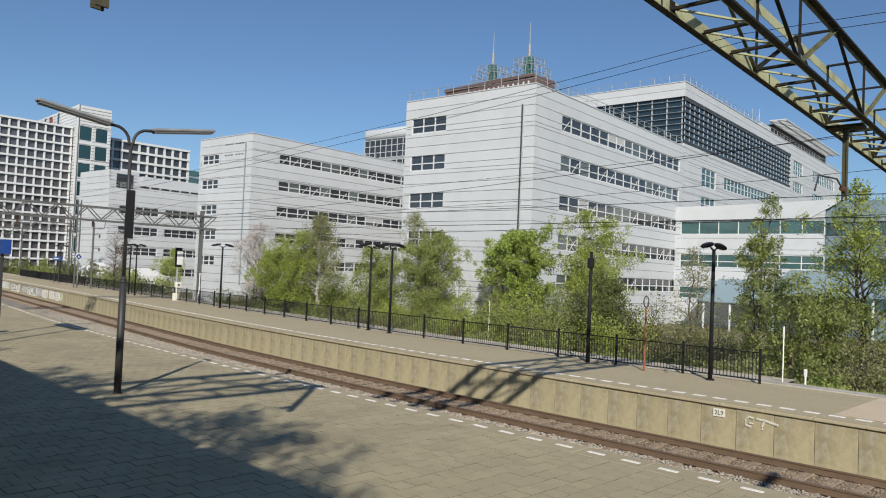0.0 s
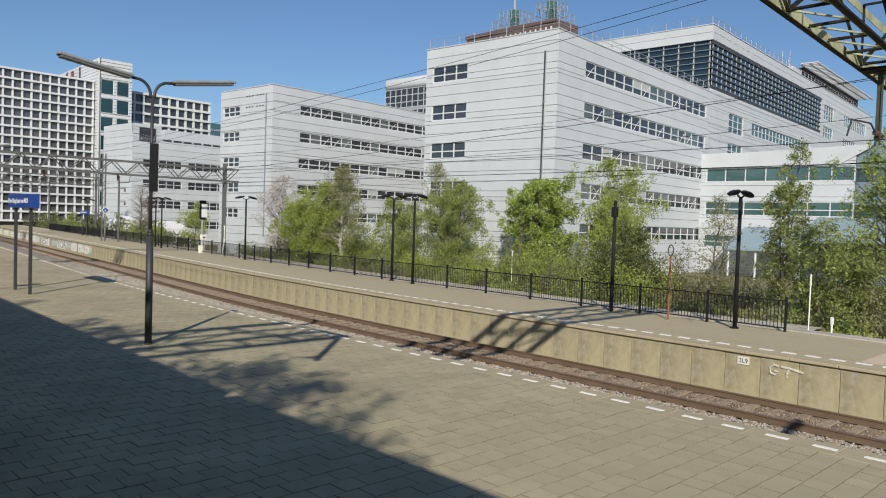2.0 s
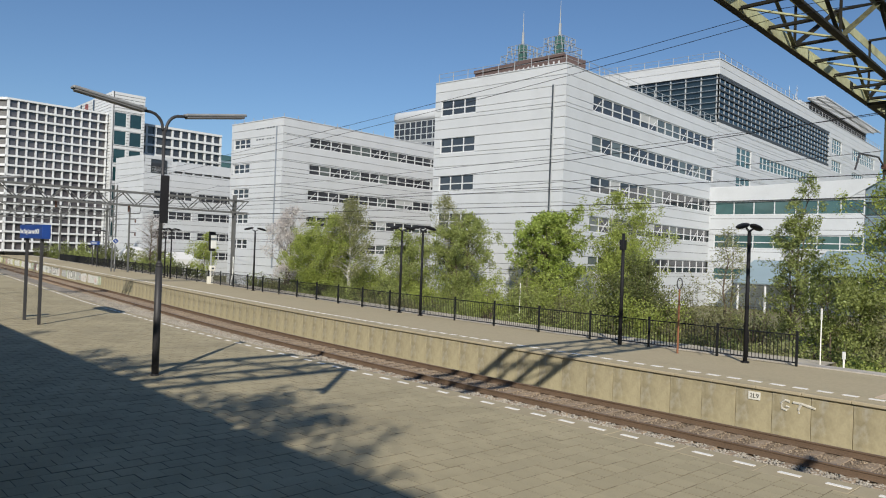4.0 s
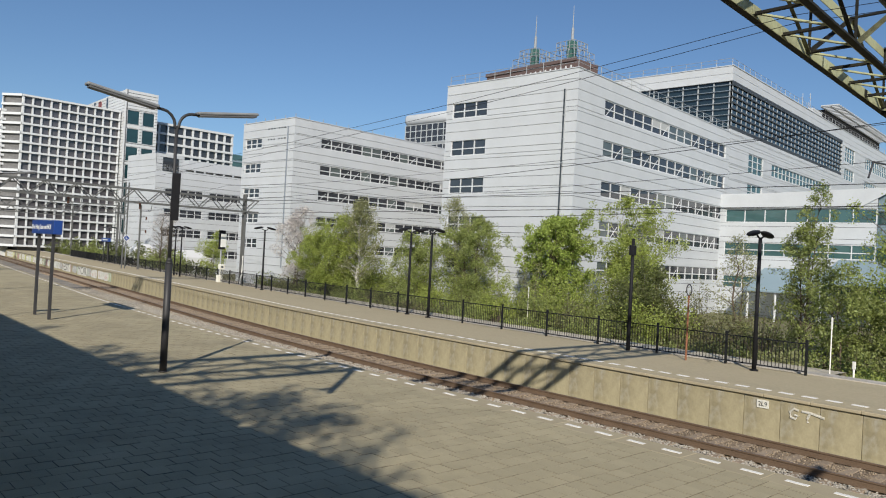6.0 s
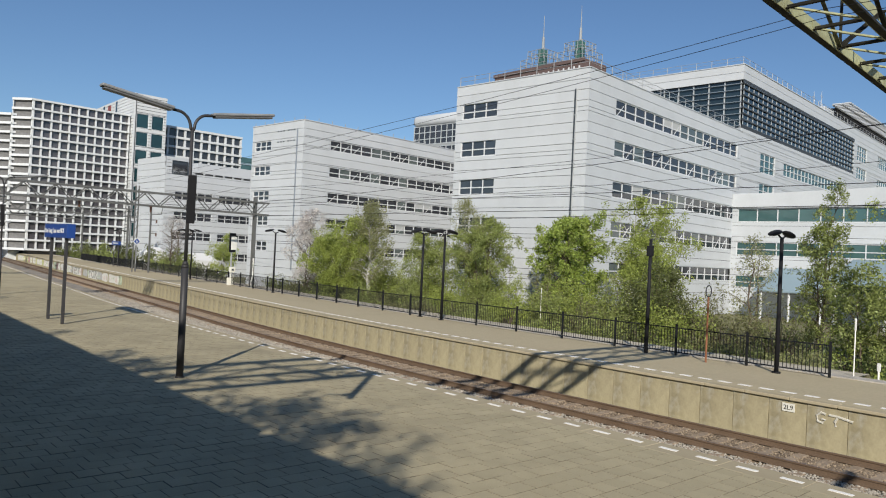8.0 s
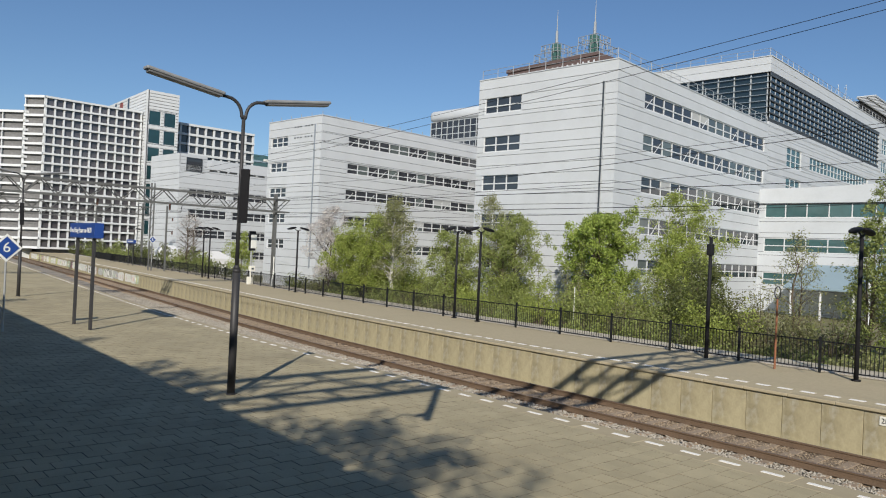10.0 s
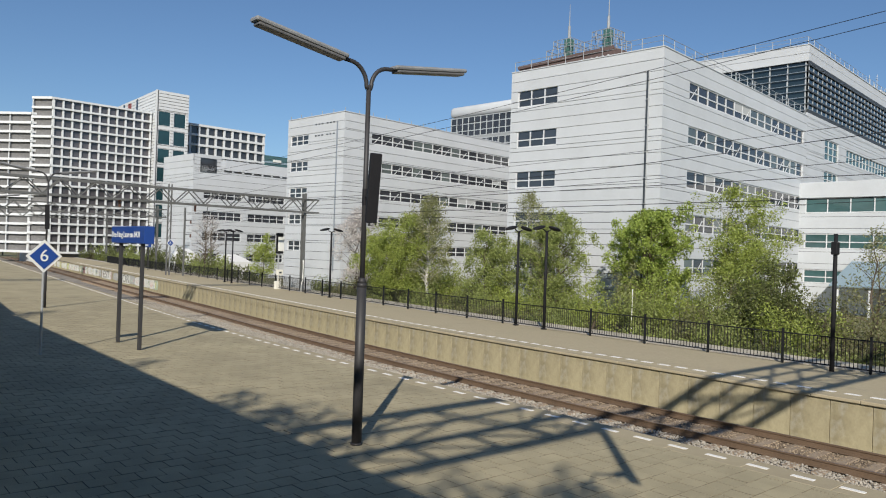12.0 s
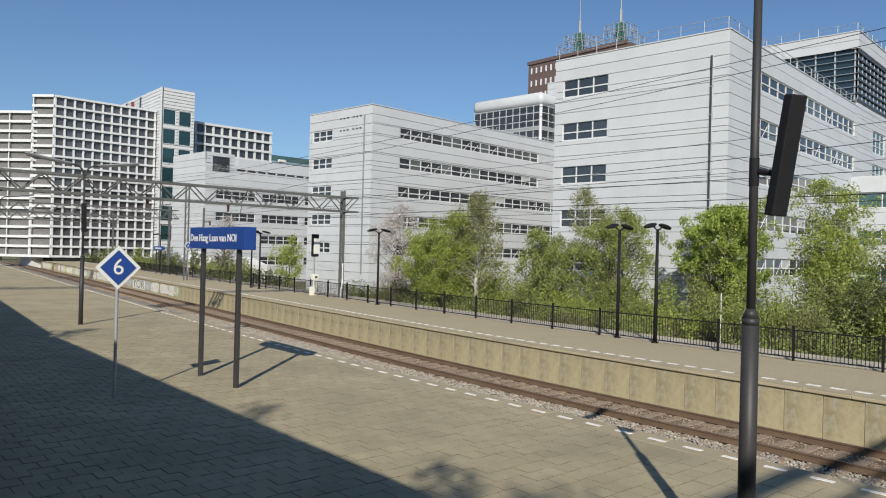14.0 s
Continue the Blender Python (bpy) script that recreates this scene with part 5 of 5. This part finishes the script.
def shrub(label, loc, rx, ry, h, mat, seed, per=110, size=0.10, n=34):
    r = random.Random(seed)
    root = thing("shrub", label, "shrub", (loc[0], loc[1], ground_z(loc[0], loc[1])))
    wood = bmesh.new()
    clumps = []
    for i in range(n):
        a, d = r.uniform(0, 6.28), math.sqrt(r.random())
        x, y = rx * d * math.cos(a), ry * d * math.sin(a)
        z = h * (1 - 0.55 * d * d) * r.uniform(0.35, 1.0)
        rod(wood, (x * 0.25, y * 0.25, 0), (x * 0.7, y * 0.7, z * 0.6), 0.022, 0.014, n=4, caps=False)
        rod(wood, (x * 0.7, y * 0.7, z * 0.6), (x, y, z), 0.014, 0.005, n=4, caps=False)
        clumps.append((x, y, z, r.uniform(0.3, 0.62) * min(1.2, h / 2.2)))
        clumps.append((x * 0.8, y * 0.8, z * 0.55, r.uniform(0.3, 0.55)))
    part("wood", wood, BARK, root, "thin brown stems")
    leaf_cloud("foliage", root, mat, clumps, per, size, seed + 7)
    return root


tree("bright green young maple behind the fence", (-35.8, 45.2, 0), 8.2, 3.5, LEAF_BRIGHT, 11, per=470, size=0.085, base=0.05, clump=0.44, limbs=125)
tree("thin birch with sparse pale leaves", (-44.8, 43.4, 0), 10.0, 2.3, LEAF_OLIVE, 12, BIRCH_BARK, per=230, size=0.065, base=0.2, clump=0.5, limbs=60, stems=2)
tree("weeping birch with hanging pale green twigs", (-49.4, 36.2, 0), 9.1, 2.3, LEAF_OLIVE, 13, BIRCH_BARK, per=260, size=0.065, base=0.2, clump=0.5, limbs=60, droop=1.2)
tree("lime green willow bush with dense young leaves", (-52.5, 35.4, 0), 7.1, 3.3, LEAF_LIME, 14, per=520, size=0.06, base=0.04, clump=0.5, limbs=135, stems=3)
tree("budding cherry with pale pink blossom and bare twigs", (-57.6, 35.2, 0), 8.0, 2.3, BLOSSOM, 15, per=300, size=0.06, base=0.12, clump=0.45, limbs=64, stems=2)
tree("green bushy tree beside the birch", (-40.5, 41.0, 0), 7.9, 2.7, LEAF_MID, 16, per=330, size=0.07, base=0.04, clump=0.5, limbs=80, stems=2)
tree("olive green bushy tree beside the birch", (-46.2, 40.0, 0), 6.4, 2.3, LEAF_MID, 24, per=300, size=0.07, base=0.04, clump=0.5, limbs=66, stems=3)
tree("birch with fresh green leaves and pale branches", (-29.2, 46.0, 0), 10.0, 3.3, LEAF_LIME, 17, BIRCH_BARK, per=230, size=0.07, base=0.08, clump=0.5, limbs=90, stems=3)
tree("lime green shrubby tree under the birch", (-28.4, 43.5, 0), 6.8, 2.4, LEAF_LIME, 25, per=330, size=0.07, base=0.04, clump=0.5, limbs=66, stems=3)
tree("tall narrow alder with dark inner growth", (-18.0, 46.5, 0), 10.9, 1.9, LEAF_GREEN, 18, per=240, size=0.07, base=0.03, clump=0.42, limbs=96, stems=3)
tree("young thin tree with open twigs", (-21.4, 45.5, 0), 7.2, 1.9, LEAF_OLIVE, 26, per=110, size=0.06, base=0.06, clump=0.45, limbs=44, stems=2)
tree("lime green young tree with open crown", (-10.6, 43.5, 0), 10.6, 3.1, LEAF_LIME, 19, per=190, size=0.07, base=0.04, clump=0.5, limbs=90, stems=2)
tree("lime green young tree at the end of the fence", (-6.0, 41.0, 0), 9.8, 3.4, LEAF_LIME, 20, per=200, size=0.07, base=0.04, clump=0.5, limbs=90, stems=3)
tree("green young tree at the end of the fence", (-12.4, 38.5, 0), 4.8, 2.2, LEAF_GREEN, 27, per=280, size=0.07, base=0.04, clump=0.48, limbs=56, stems=3)
tree("small yellow-green willow behind the platform", (-71.9, 33.6, 0), 4.8, 1.8, LEAF_LIME, 21, per=200, size=0.07, base=0.06, clump=0.5, limbs=36, stems=3)
tree("bare thin tree with hardly any leaves", (-83.0, 33.0, 0), 6.8, 2.0, BLOSSOM, 22, per=12, size=0.06, base=0.15, clump=0.5, limbs=50)
tree("bare thin tree with hardly any leaves", (-88.0, 36.0, 0), 7.0, 2.1, BLOSSOM, 23, per=12, size=0.06, base=0.15, clump=0.5, limbs=50)

rs = random.Random(77)
shrub("dark green rounded shrub with reddish tips", (-24.4, 39.6, 0), 2.3, 1.9, 4.9, LEAF_DARK, 31, per=300, size=0.075, n=80)
shrub("grey-brown leafless thicket behind the fence", (-20.6, 39.5, 0), 2.6, 1.8, 4.0, THICKET, 32, per=130, size=0.06, n=80)
shrub("grey-brown leafless thicket behind the fence", (-16.8, 38.5, 0), 2.2, 1.6, 3.2, THICKET, 33, per=60, size=0.06, n=60)
LOOKS = {"mid_leaf": "fresh green wild shrub", "green_leaf": "mid-green wild shrub", "olive_leaf": "olive-brown wild shrub", "lime_leaf": "lime green wild shrub", "dark_leaf": "dark green wild shrub", "thicket_leaf": "grey-brown twiggy shrub"}
k = 0
for y_mid, h0, h1, step, first, last in ((31.8, 0.5, 1.1, 3.6, -62.0, -2.0), (35.0, 1.4, 2.3, 2.1, -62.0, -2.0), (38.6, 2.5, 3.9, 1.9, -62.0, 0.0), (41.8, 3.4, 4.9, 2.4, -60.0, -24.0)):
    x = first
    while x < last:
        k += 1
        mat = rs.choice((LEAF_GREEN, LEAF_MID, LEAF_MID, LEAF_OLIVE, LEAF_LIME, LEAF_LIME, LEAF_LIME))
        if x > -14 and y_mid > 31:
            mat = rs.choice((LEAF_GREEN, LEAF_LIME, LEAF_MID, LEAF_OLIVE))
        elif y_mid < 36:
            mat = rs.choice((LEAF_GREEN, LEAF_GREEN, LEAF_DARK, LEAF_DARK, THICKET, LEAF_MID))
        thin = -23 < x < -13
        if not (thin and y_mid > 37 and k % 2) and not (y_mid < 37 and -33.5 < x < -27.5):
            shrub(LOOKS[mat.name] + " in the strip behind the fence", (x, y_mid + rs.uniform(-1.2, 1.2) + (bend(x) if y_mid < 33 else 0.0), 0), rs.uniform(1.2, 1.9), rs.uniform(1.0, 1.5), rs.uniform(h0, h1) * (0.75 if thin else 1), mat, 100 + k, per=150 if thin else 190, size=0.065, n=32)
        x += step * rs.uniform(0.75, 1.25)

# dark scrub further along the line
for i in range(16):
    x = -78.0 - 4.6 * i
    shrub("dark green scrub beside the far platform", (x, FENCE_Y + bend(x) + rs.uniform(2.5, 5.0), 0), rs.uniform(2.0, 3.0), 1.8, rs.uniform(1.9, 3.6), rs.choice((LEAF_DARK, LEAF_DARK, LEAF_DARK, LEAF_GREEN)), 300 + i, per=110, size=0.12, n=26)

# low growth at the foot of the fence
gr = np.random.default_rng(9)
N = 16000
px = gr.uniform(-75, 4, N)
py = 27.2 + gr.random(N) ** 1.5 * 8 + np.array([bend(x) for x in px])
hh = gr.uniform(0.05, 0.2, N)
ang = gr.uniform(0, 6.28, N)
dx, dy = np.cos(ang) * 0.03, np.sin(ang) * 0.03
tip = gr.normal(scale=0.07, size=(N, 2))
zb = np.array([ground_z(x, y) - 0.02 for x, y in zip(px, py)])
v = np.stack([np.stack([px - dx, py - dy, zb], 1), np.stack([px + dx, py + dy, zb], 1), np.stack([px + tip[:, 0], py + tip[:, 1], zb + hh], 1)], 1).reshape(-1, 3)
me = bpy.data.meshes.new("grass")
me.from_pydata(v.tolist(), [], np.arange(3 * N).reshape(-1, 3).tolist())
me.materials.append(LEAF_MID)
tagged(new("grass", me), "tufts of long green grass behind the fence", "grass", kind="stuff")

# distant tree line
for i in range(26):
    tree("hazy green tree in the distance", (-190 - 6 * (i % 5), -60 + i * 7.0, -2.3 if i > 8 else -1.35), rs.uniform(7, 11), rs.uniform(2.5, 4), rs.choice((LEAF_OLIVE, LEAF_GREEN)), 400 + i, per=24, size=0.3, clump=1.2, limbs=18)

# ---- the waiting train at the near edge, and the trees behind it ----
for i in range(5):
    car = thing("train_carriage", "yellow and blue double-deck train carriage at the platform", "train carriage", (-84.0 + 26.6 * i, -0.25 + bend(-84.0 + 26.6 * i), 0), math.degrees(math.atan2(bend(-57.8 + 26.6 * i) - bend(-84.0 + 26.6 * i), 26.2)), group="train carriages")
    bm = bmesh.new()
    box(bm, (0, -2.8, -0.55), (26.2, 0.0, 4.20), 0.05)
    part("body", bm, TRAIN_YELLOW, car, "yellow painted body")
    bm = bmesh.new()
    n = 10
    va, vb = [], []
    for k in range(n + 1):
        a = math.pi * k / n
        y, z = -1.4 + 1.38 * math.cos(a), 4.19 + 0.72 * math.sin(a) ** 0.5 if 0 < k < n else 4.19
        va.append(bm.verts.new((0.05, y, z)))
        vb.append(bm.verts.new((26.15, y, z)))
    for k in range(n):
        bm.faces.new((va[k], va[k + 1], vb[k + 1], vb[k]))
    bm.faces.new(va[::-1])
    bm.faces.new(vb)
    bmesh.ops.recalc_face_normals(bm, faces=bm.faces)
    part("roof", bm, TRAIN_ROOF, car, "grey rounded roof")
    for z0, z1 in ((0.75, 1.65), (2.75, 3.65)):
        part("window_band", one_box((1.2, -0.02, z0), (25.0, 0.012, z1), 0.005), GLASS_DARK, car)
    part("stripe", one_box((0.3, -0.02, 1.95), (25.9, 0.008, 2.45)), TRAIN_BLUE, car)
    part("bogies", one_box((2, -2.4, -1.0), (24, -0.4, -0.55), 0.05), RUBBER, car)
for k, (x, y, h, w) in enumerate(((2.4, -8.0, 13.0, 2.8), (6.5, -8.5, 12.9, 1.9), (-3.6, -8.2, 12.6, 2.6), (-10.5, -8.5, 12.3, 2.4), (-24.5, -8.2, 12.4, 3.0))):
    tree("leafy street tree behind the waiting train", (x, y, -1.35), h, w, LEAF_GREEN, 51 + k, per=100, size=0.10, base=0.5, clump=0.65, limbs=30)


# ---- pieces of paving and walls, last ----
T = 0.30
def paver(bm, x, y, sx, sy, z=0.0, b=0.0022, d=0.05):
    """One slab with chamfered edges: top, chamfer and sides."""
    lo = [bm.verts.new((x + i * sx / 2, y + j * sy / 2, z - d)) for i, j in ((-1, -1), (1, -1), (1, 1), (-1, 1))]
    md = [bm.verts.new((x + i * sx / 2, y + j * sy / 2, z - b)) for i, j in ((-1, -1), (1, -1), (1, 1), (-1, 1))]
    hi = [bm.verts.new((x + i * (sx / 2 - b), y + j * (sy / 2 - b), z)) for i, j in ((-1, -1), (1, -1), (1, 1), (-1, 1))]
    for k in range(4):
        bm.faces.new((lo[k], lo[(k + 1) % 4], md[(k + 1) % 4], md[k]))
        bm.faces.new((md[k], md[(k + 1) % 4], hi[(k + 1) % 4], hi[k]))
    bm.faces.new(hi)
    return bm
rp = random.Random(5)
loose = 0
vs, fs, cnt = [], [], 0
GAP = 0.007
unit = paver(bmesh.new(), 0, 0, T - GAP, T - GAP)
uv = np.array([v.co for v in unit.verts])
unit.verts.index_update()
uf = [[v.index for v in f.verts] for f in unit.faces]
pm = bpy.data.meshes.new("paver")
unit.to_mesh(pm)
unit.free()
pm.materials.append(PAVER)
pm.materials.append(PAVER_SIDE)
SIDES = [1] * 8 + [0]     # earth-stained sides and a clean top
pm.polygons.foreach_set("material_index", SIDES)
nx = 0
x = 2.0
Y_END = EDGE_Y - 0.52
while x > -46:
    half = T / 2 if nx % 2 else 0.0
    y = Y_END - T / 2 - half + bend(x)
    if half:
        z = rp.uniform(-0.004, 0.002)
        p = uv * (1, 0.5 * (T - 2 * GAP) / (T - GAP), 1) + (x, Y_END - T / 4 + bend(x), z)
        vs.append(p)
        fs += [[i + cnt for i in f] for f in uf]
        cnt += len(uv)
    while y > 0.1:
        z, tx, ty = rp.uniform(-0.004, 0.002), rp.uniform(-0.005, 0.005), rp.uniform(-0.005, 0.005)
        if -6.4 < x < -2.6 and 6.2 < y < 9.9 and loose < 300:
            loose += 1
            o = new("paver", pm)
            o.parent = near
            o.location, o.rotation_euler = (x, y, z), (tx, ty, 0)
        else:
            p = uv + (x, y, z)
            p[:, 2] += uv[:, 0] * ty + uv[:, 1] * tx
            vs.append(p)
            fs += [[i + cnt for i in f] for f in uf]
            cnt += len(uv)
        y -= T
    x -= T
    nx += 1
me = bpy.data.meshes.new("paving")
me.from_pydata(np.concatenate(vs).tolist(), [], fs)
me.materials.append(PAVER_SHEET)
me.materials.append(PAVER_SIDE)
me.polygons.foreach_set("material_index", SIDES * (len(me.polygons) // 9))
o = new("paving", me)
o.parent = near
tagged(o, "worn grey-brown square concrete pavers", kind="stuff")
bm = bmesh.new()
slab(bm, -150, -46.15, -0.05, Y_END, -0.06, 0.0)
part("far_paving", bm, PAVER, near)
bm = bmesh.new()
slab(bm, 2.15, 45, -0.05, Y_END, -0.06, 0.0)
part("far_paving", bm, PAVER, near)

# edge slabs and their white dashes
em = bpy.data.meshes.new("edge_slab")
b = one_box((-0.596, -0.26, -0.12), (0.596, 0.26, 0.0), 0.008)
b.to_mesh(em)
b.free()
em.materials.append(EDGE)
dm = bpy.data.meshes.new("white_dash")
b = one_box((-0.15, -0.045, -0.002), (0.15, 0.045, 0.004), 0.001)
b.to_mesh(dm)
b.free()
dm.materials.append(WHITE_PAINT)
def edge_run(parent, x0, x1, yc, z, dash_y, pitch, mesh, dash, along_step=1.2):
    x = x0
    while x > x1:
        a = math.atan2(bend(x + 0.6) - bend(x - 0.6), 1.2)
        o = new("edge_slab", mesh)
        o.parent = parent
        o.location, o.rotation_euler = (x, yc + bend(x), z), (0, 0, a)
        x -= along_step
    x = x0
    k = 0
    while x > x1 and k < 200:
        a = math.atan2(bend(x + 0.6) - bend(x - 0.6), 1.2)
        o = new("white_dash", dash)
        o.parent = parent
        o.location, o.rotation_euler = (x, dash_y + bend(x), z + 0.004), (0, 0, a)
        x -= pitch
        k += 1
edge_run(near, 2.33, -150, EDGE_Y - 0.26, 0.0, 10.22, 0.621, em, dm)
dm2 = bpy.data.meshes.new("white_dash")
b = one_box((-0.185, -0.095, -0.002), (0.185, 0.095, 0.004), 0.001)
b.to_mesh(dm2)
b.free()
dm2.materials.append(WHITE_PAINT)
fm = bpy.data.meshes.new("edge_slab")
b = one_box((-0.596, -0.17, -0.085), (0.596, 0.17, 0.0), 0.018)
b.to_mesh(fm)
b.free()
fm.materials.append(EDGE)
edge_run(far, 4.085, -120, FW + 0.10, FAR_Z, FW + 0.68, 0.615, fm, dm2)

# retaining wall of the far platform: upright concrete panels under a coping
wp = bpy.data.meshes.new("wall_panel")
b = one_box((-0.491, 0.0, -1.9), (0.491, 0.13, FAR_Z - 0.092), 0.004)
b.to_mesh(wp)
b.free()
wp.materials.append(WALL_CONC)
x = 4.37
k = 0
while x > -180 and k < 190:
    a = math.atan2(bend(x + 0.5) - bend(x - 0.5), 1.0)
    o = new("wall_panel", wp)
    o.parent = far
    o.location, o.rotation_euler = (x, FW + bend(x) + rp.uniform(-0.008, 0.008), 0), (0, 0, a)
    x -= 0.995
    k += 1
bm = bmesh.new()
slab(bm, -190, 14, FW + 0.10, FW + 0.2, -1.7, FAR_Z - 0.12, 2.0)
part("wall_backing", bm, JOINT, far)

# painted plate and scrawl on the wall
plate = thing("wall_plate", "small white plate with black characters on the platform wall", "plate", (-8.54, FW - 0.012, -0.74))
part("plate", one_box((-0.165, -0.006, -0.11), (0.165, 0.006, 0.11), 0.004), CREAM, plate)
lettering("2L9", 0.17, BLACK_PAINT, plate, pose(0, -0.0075, -0.005, 90, 0, 0))
CHALK = material("chalk_paint", (0.56, 0.54, 0.48), 0.8, vary=0.3, scale=6, fine=40, bump=0.05, dirt=(0.38, 0.34, 0.24), dirt_scale=8, dirt_amount=0.8)
scrawl = thing("graffiti", "white chalky graffiti scrawl on the platform wall", "graffiti", (-7.42, FW - 0.006, -0.85))
g = [(-0.18, 0.10), (-0.30, 0.13), (-0.40, 0.04), (-0.38, -0.10), (-0.26, -0.13), (-0.19, -0.04), (-0.28, -0.03)]
part("letter", pipe([(a, 0, c) for a, c in g], 0.034, 6), CHALK, scrawl)
part("letter", pipe([(-0.10, 0, 0.10), (0.12, 0, 0.09), (0.46, 0, 0.02)], 0.034, 6), CHALK, scrawl)
part("letter", pipe([(0.10, 0, 0.08), (0.04, 0, -0.06), (0.06, 0, -0.16)], 0.034, 6), CHALK, scrawl)
bm = bmesh.new()
slab(bm, -5.9, 6.0, 20.9, 25.2, FAR_Z, FAR_Z + 0.012)
part("pale_patch", bm, material("pale_paving", (0.62, 0.50, 0.36), 0.85, vary=0.08, scale=1.0), far, "pale sandy paving patch")
SPRAY_DARK = material("spray_dark", (0.13, 0.13, 0.11), 0.7, vary=0.3, scale=4, fine=20, bump=0.02)
# faded graffiti panels further along the wall
gc = random.Random(21)
paints = [material("spray_" + n, c, 0.7, vary=0.25, scale=3, fine=20, bump=0.02) for n, c in
          (("white", (0.62, 0.61, 0.56)), ("yellow", (0.50, 0.50, 0.22)), ("pink", (0.46, 0.34, 0.32)), ("green", (0.40, 0.46, 0.33)), ("red", (0.42, 0.27, 0.24)), ("grey", (0.40, 0.40, 0.38)))]
x = -74.0
while x > -150:
    w_ = gc.uniform(1.2, 3.2)
    g = thing("graffiti", "faded spray-painted graffiti field on the platform wall", "graffiti", (x, FW + bend(x) - 0.012, 0), math.degrees(math.atan2(bend(x + 0.5) - bend(x - 0.5), 1.0)), group="graffiti")
    bm = bmesh.new()
    pts = []
    for k in range(9):
        a = 2 * math.pi * k / 9
        pts.append((w_ / 2 * math.copysign(abs(math.cos(a)) ** 0.4, math.cos(a)) * gc.uniform(0.85, 1.1), -1.08 + 0.44 * math.copysign(abs(math.sin(a)) ** 0.4, math.sin(a)) * gc.uniform(0.85, 1.08)))
    lo = [bm.verts.new((a, 0.0, b)) for a, b in pts]
    hi = [bm.verts.new((a, -0.006, b)) for a, b in pts]
    bm.faces.new(hi[::-1])
    for k in range(9):
        bm.faces.new((lo[k], lo[(k + 1) % 9], hi[(k + 1) % 9], hi[k]))
    bmesh.ops.recalc_face_normals(bm, faces=bm.faces)
    part("paint_field", bm, gc.choice(paints[:1] * 3 + paints), g)
    for j in range(3):
        cx = w_ * (-0.28 + 0.28 * j)
        stroke = [(cx + gc.uniform(-0.15, 0.15), -0.012, -1.08 + gc.uniform(-0.28, 0.28)) for _ in range(4)]
        part("stroke", pipe(stroke, 0.025, 5), gc.choice(paints), g)
    x -= w_ * gc.uniform(0.8, 1.1)
for text, x in (("EST", -95.5), ("YOR", -86.5)):
    g = thing("graffiti", "white graffiti field with dark sprayed letters on the platform wall", "graffiti", (x, FW + bend(x) - 0.03, 0), math.degrees(math.atan2(bend(x + 0.5) - bend(x - 0.5), 1.0)), group="graffiti")
    part("paint_field", one_box((-2.3, 0.0, -1.55), (2.3, 0.012, -0.66)), paints[0], g)
    lettering(text, 1.15, SPRAY_DARK, g, Matrix.Translation((0, -0.003, -1.1)) @ Matrix.Diagonal((1.9, 1, 1, 1)) @ pose(0, 0, 0, 90, 0, 0), depth=0.003)
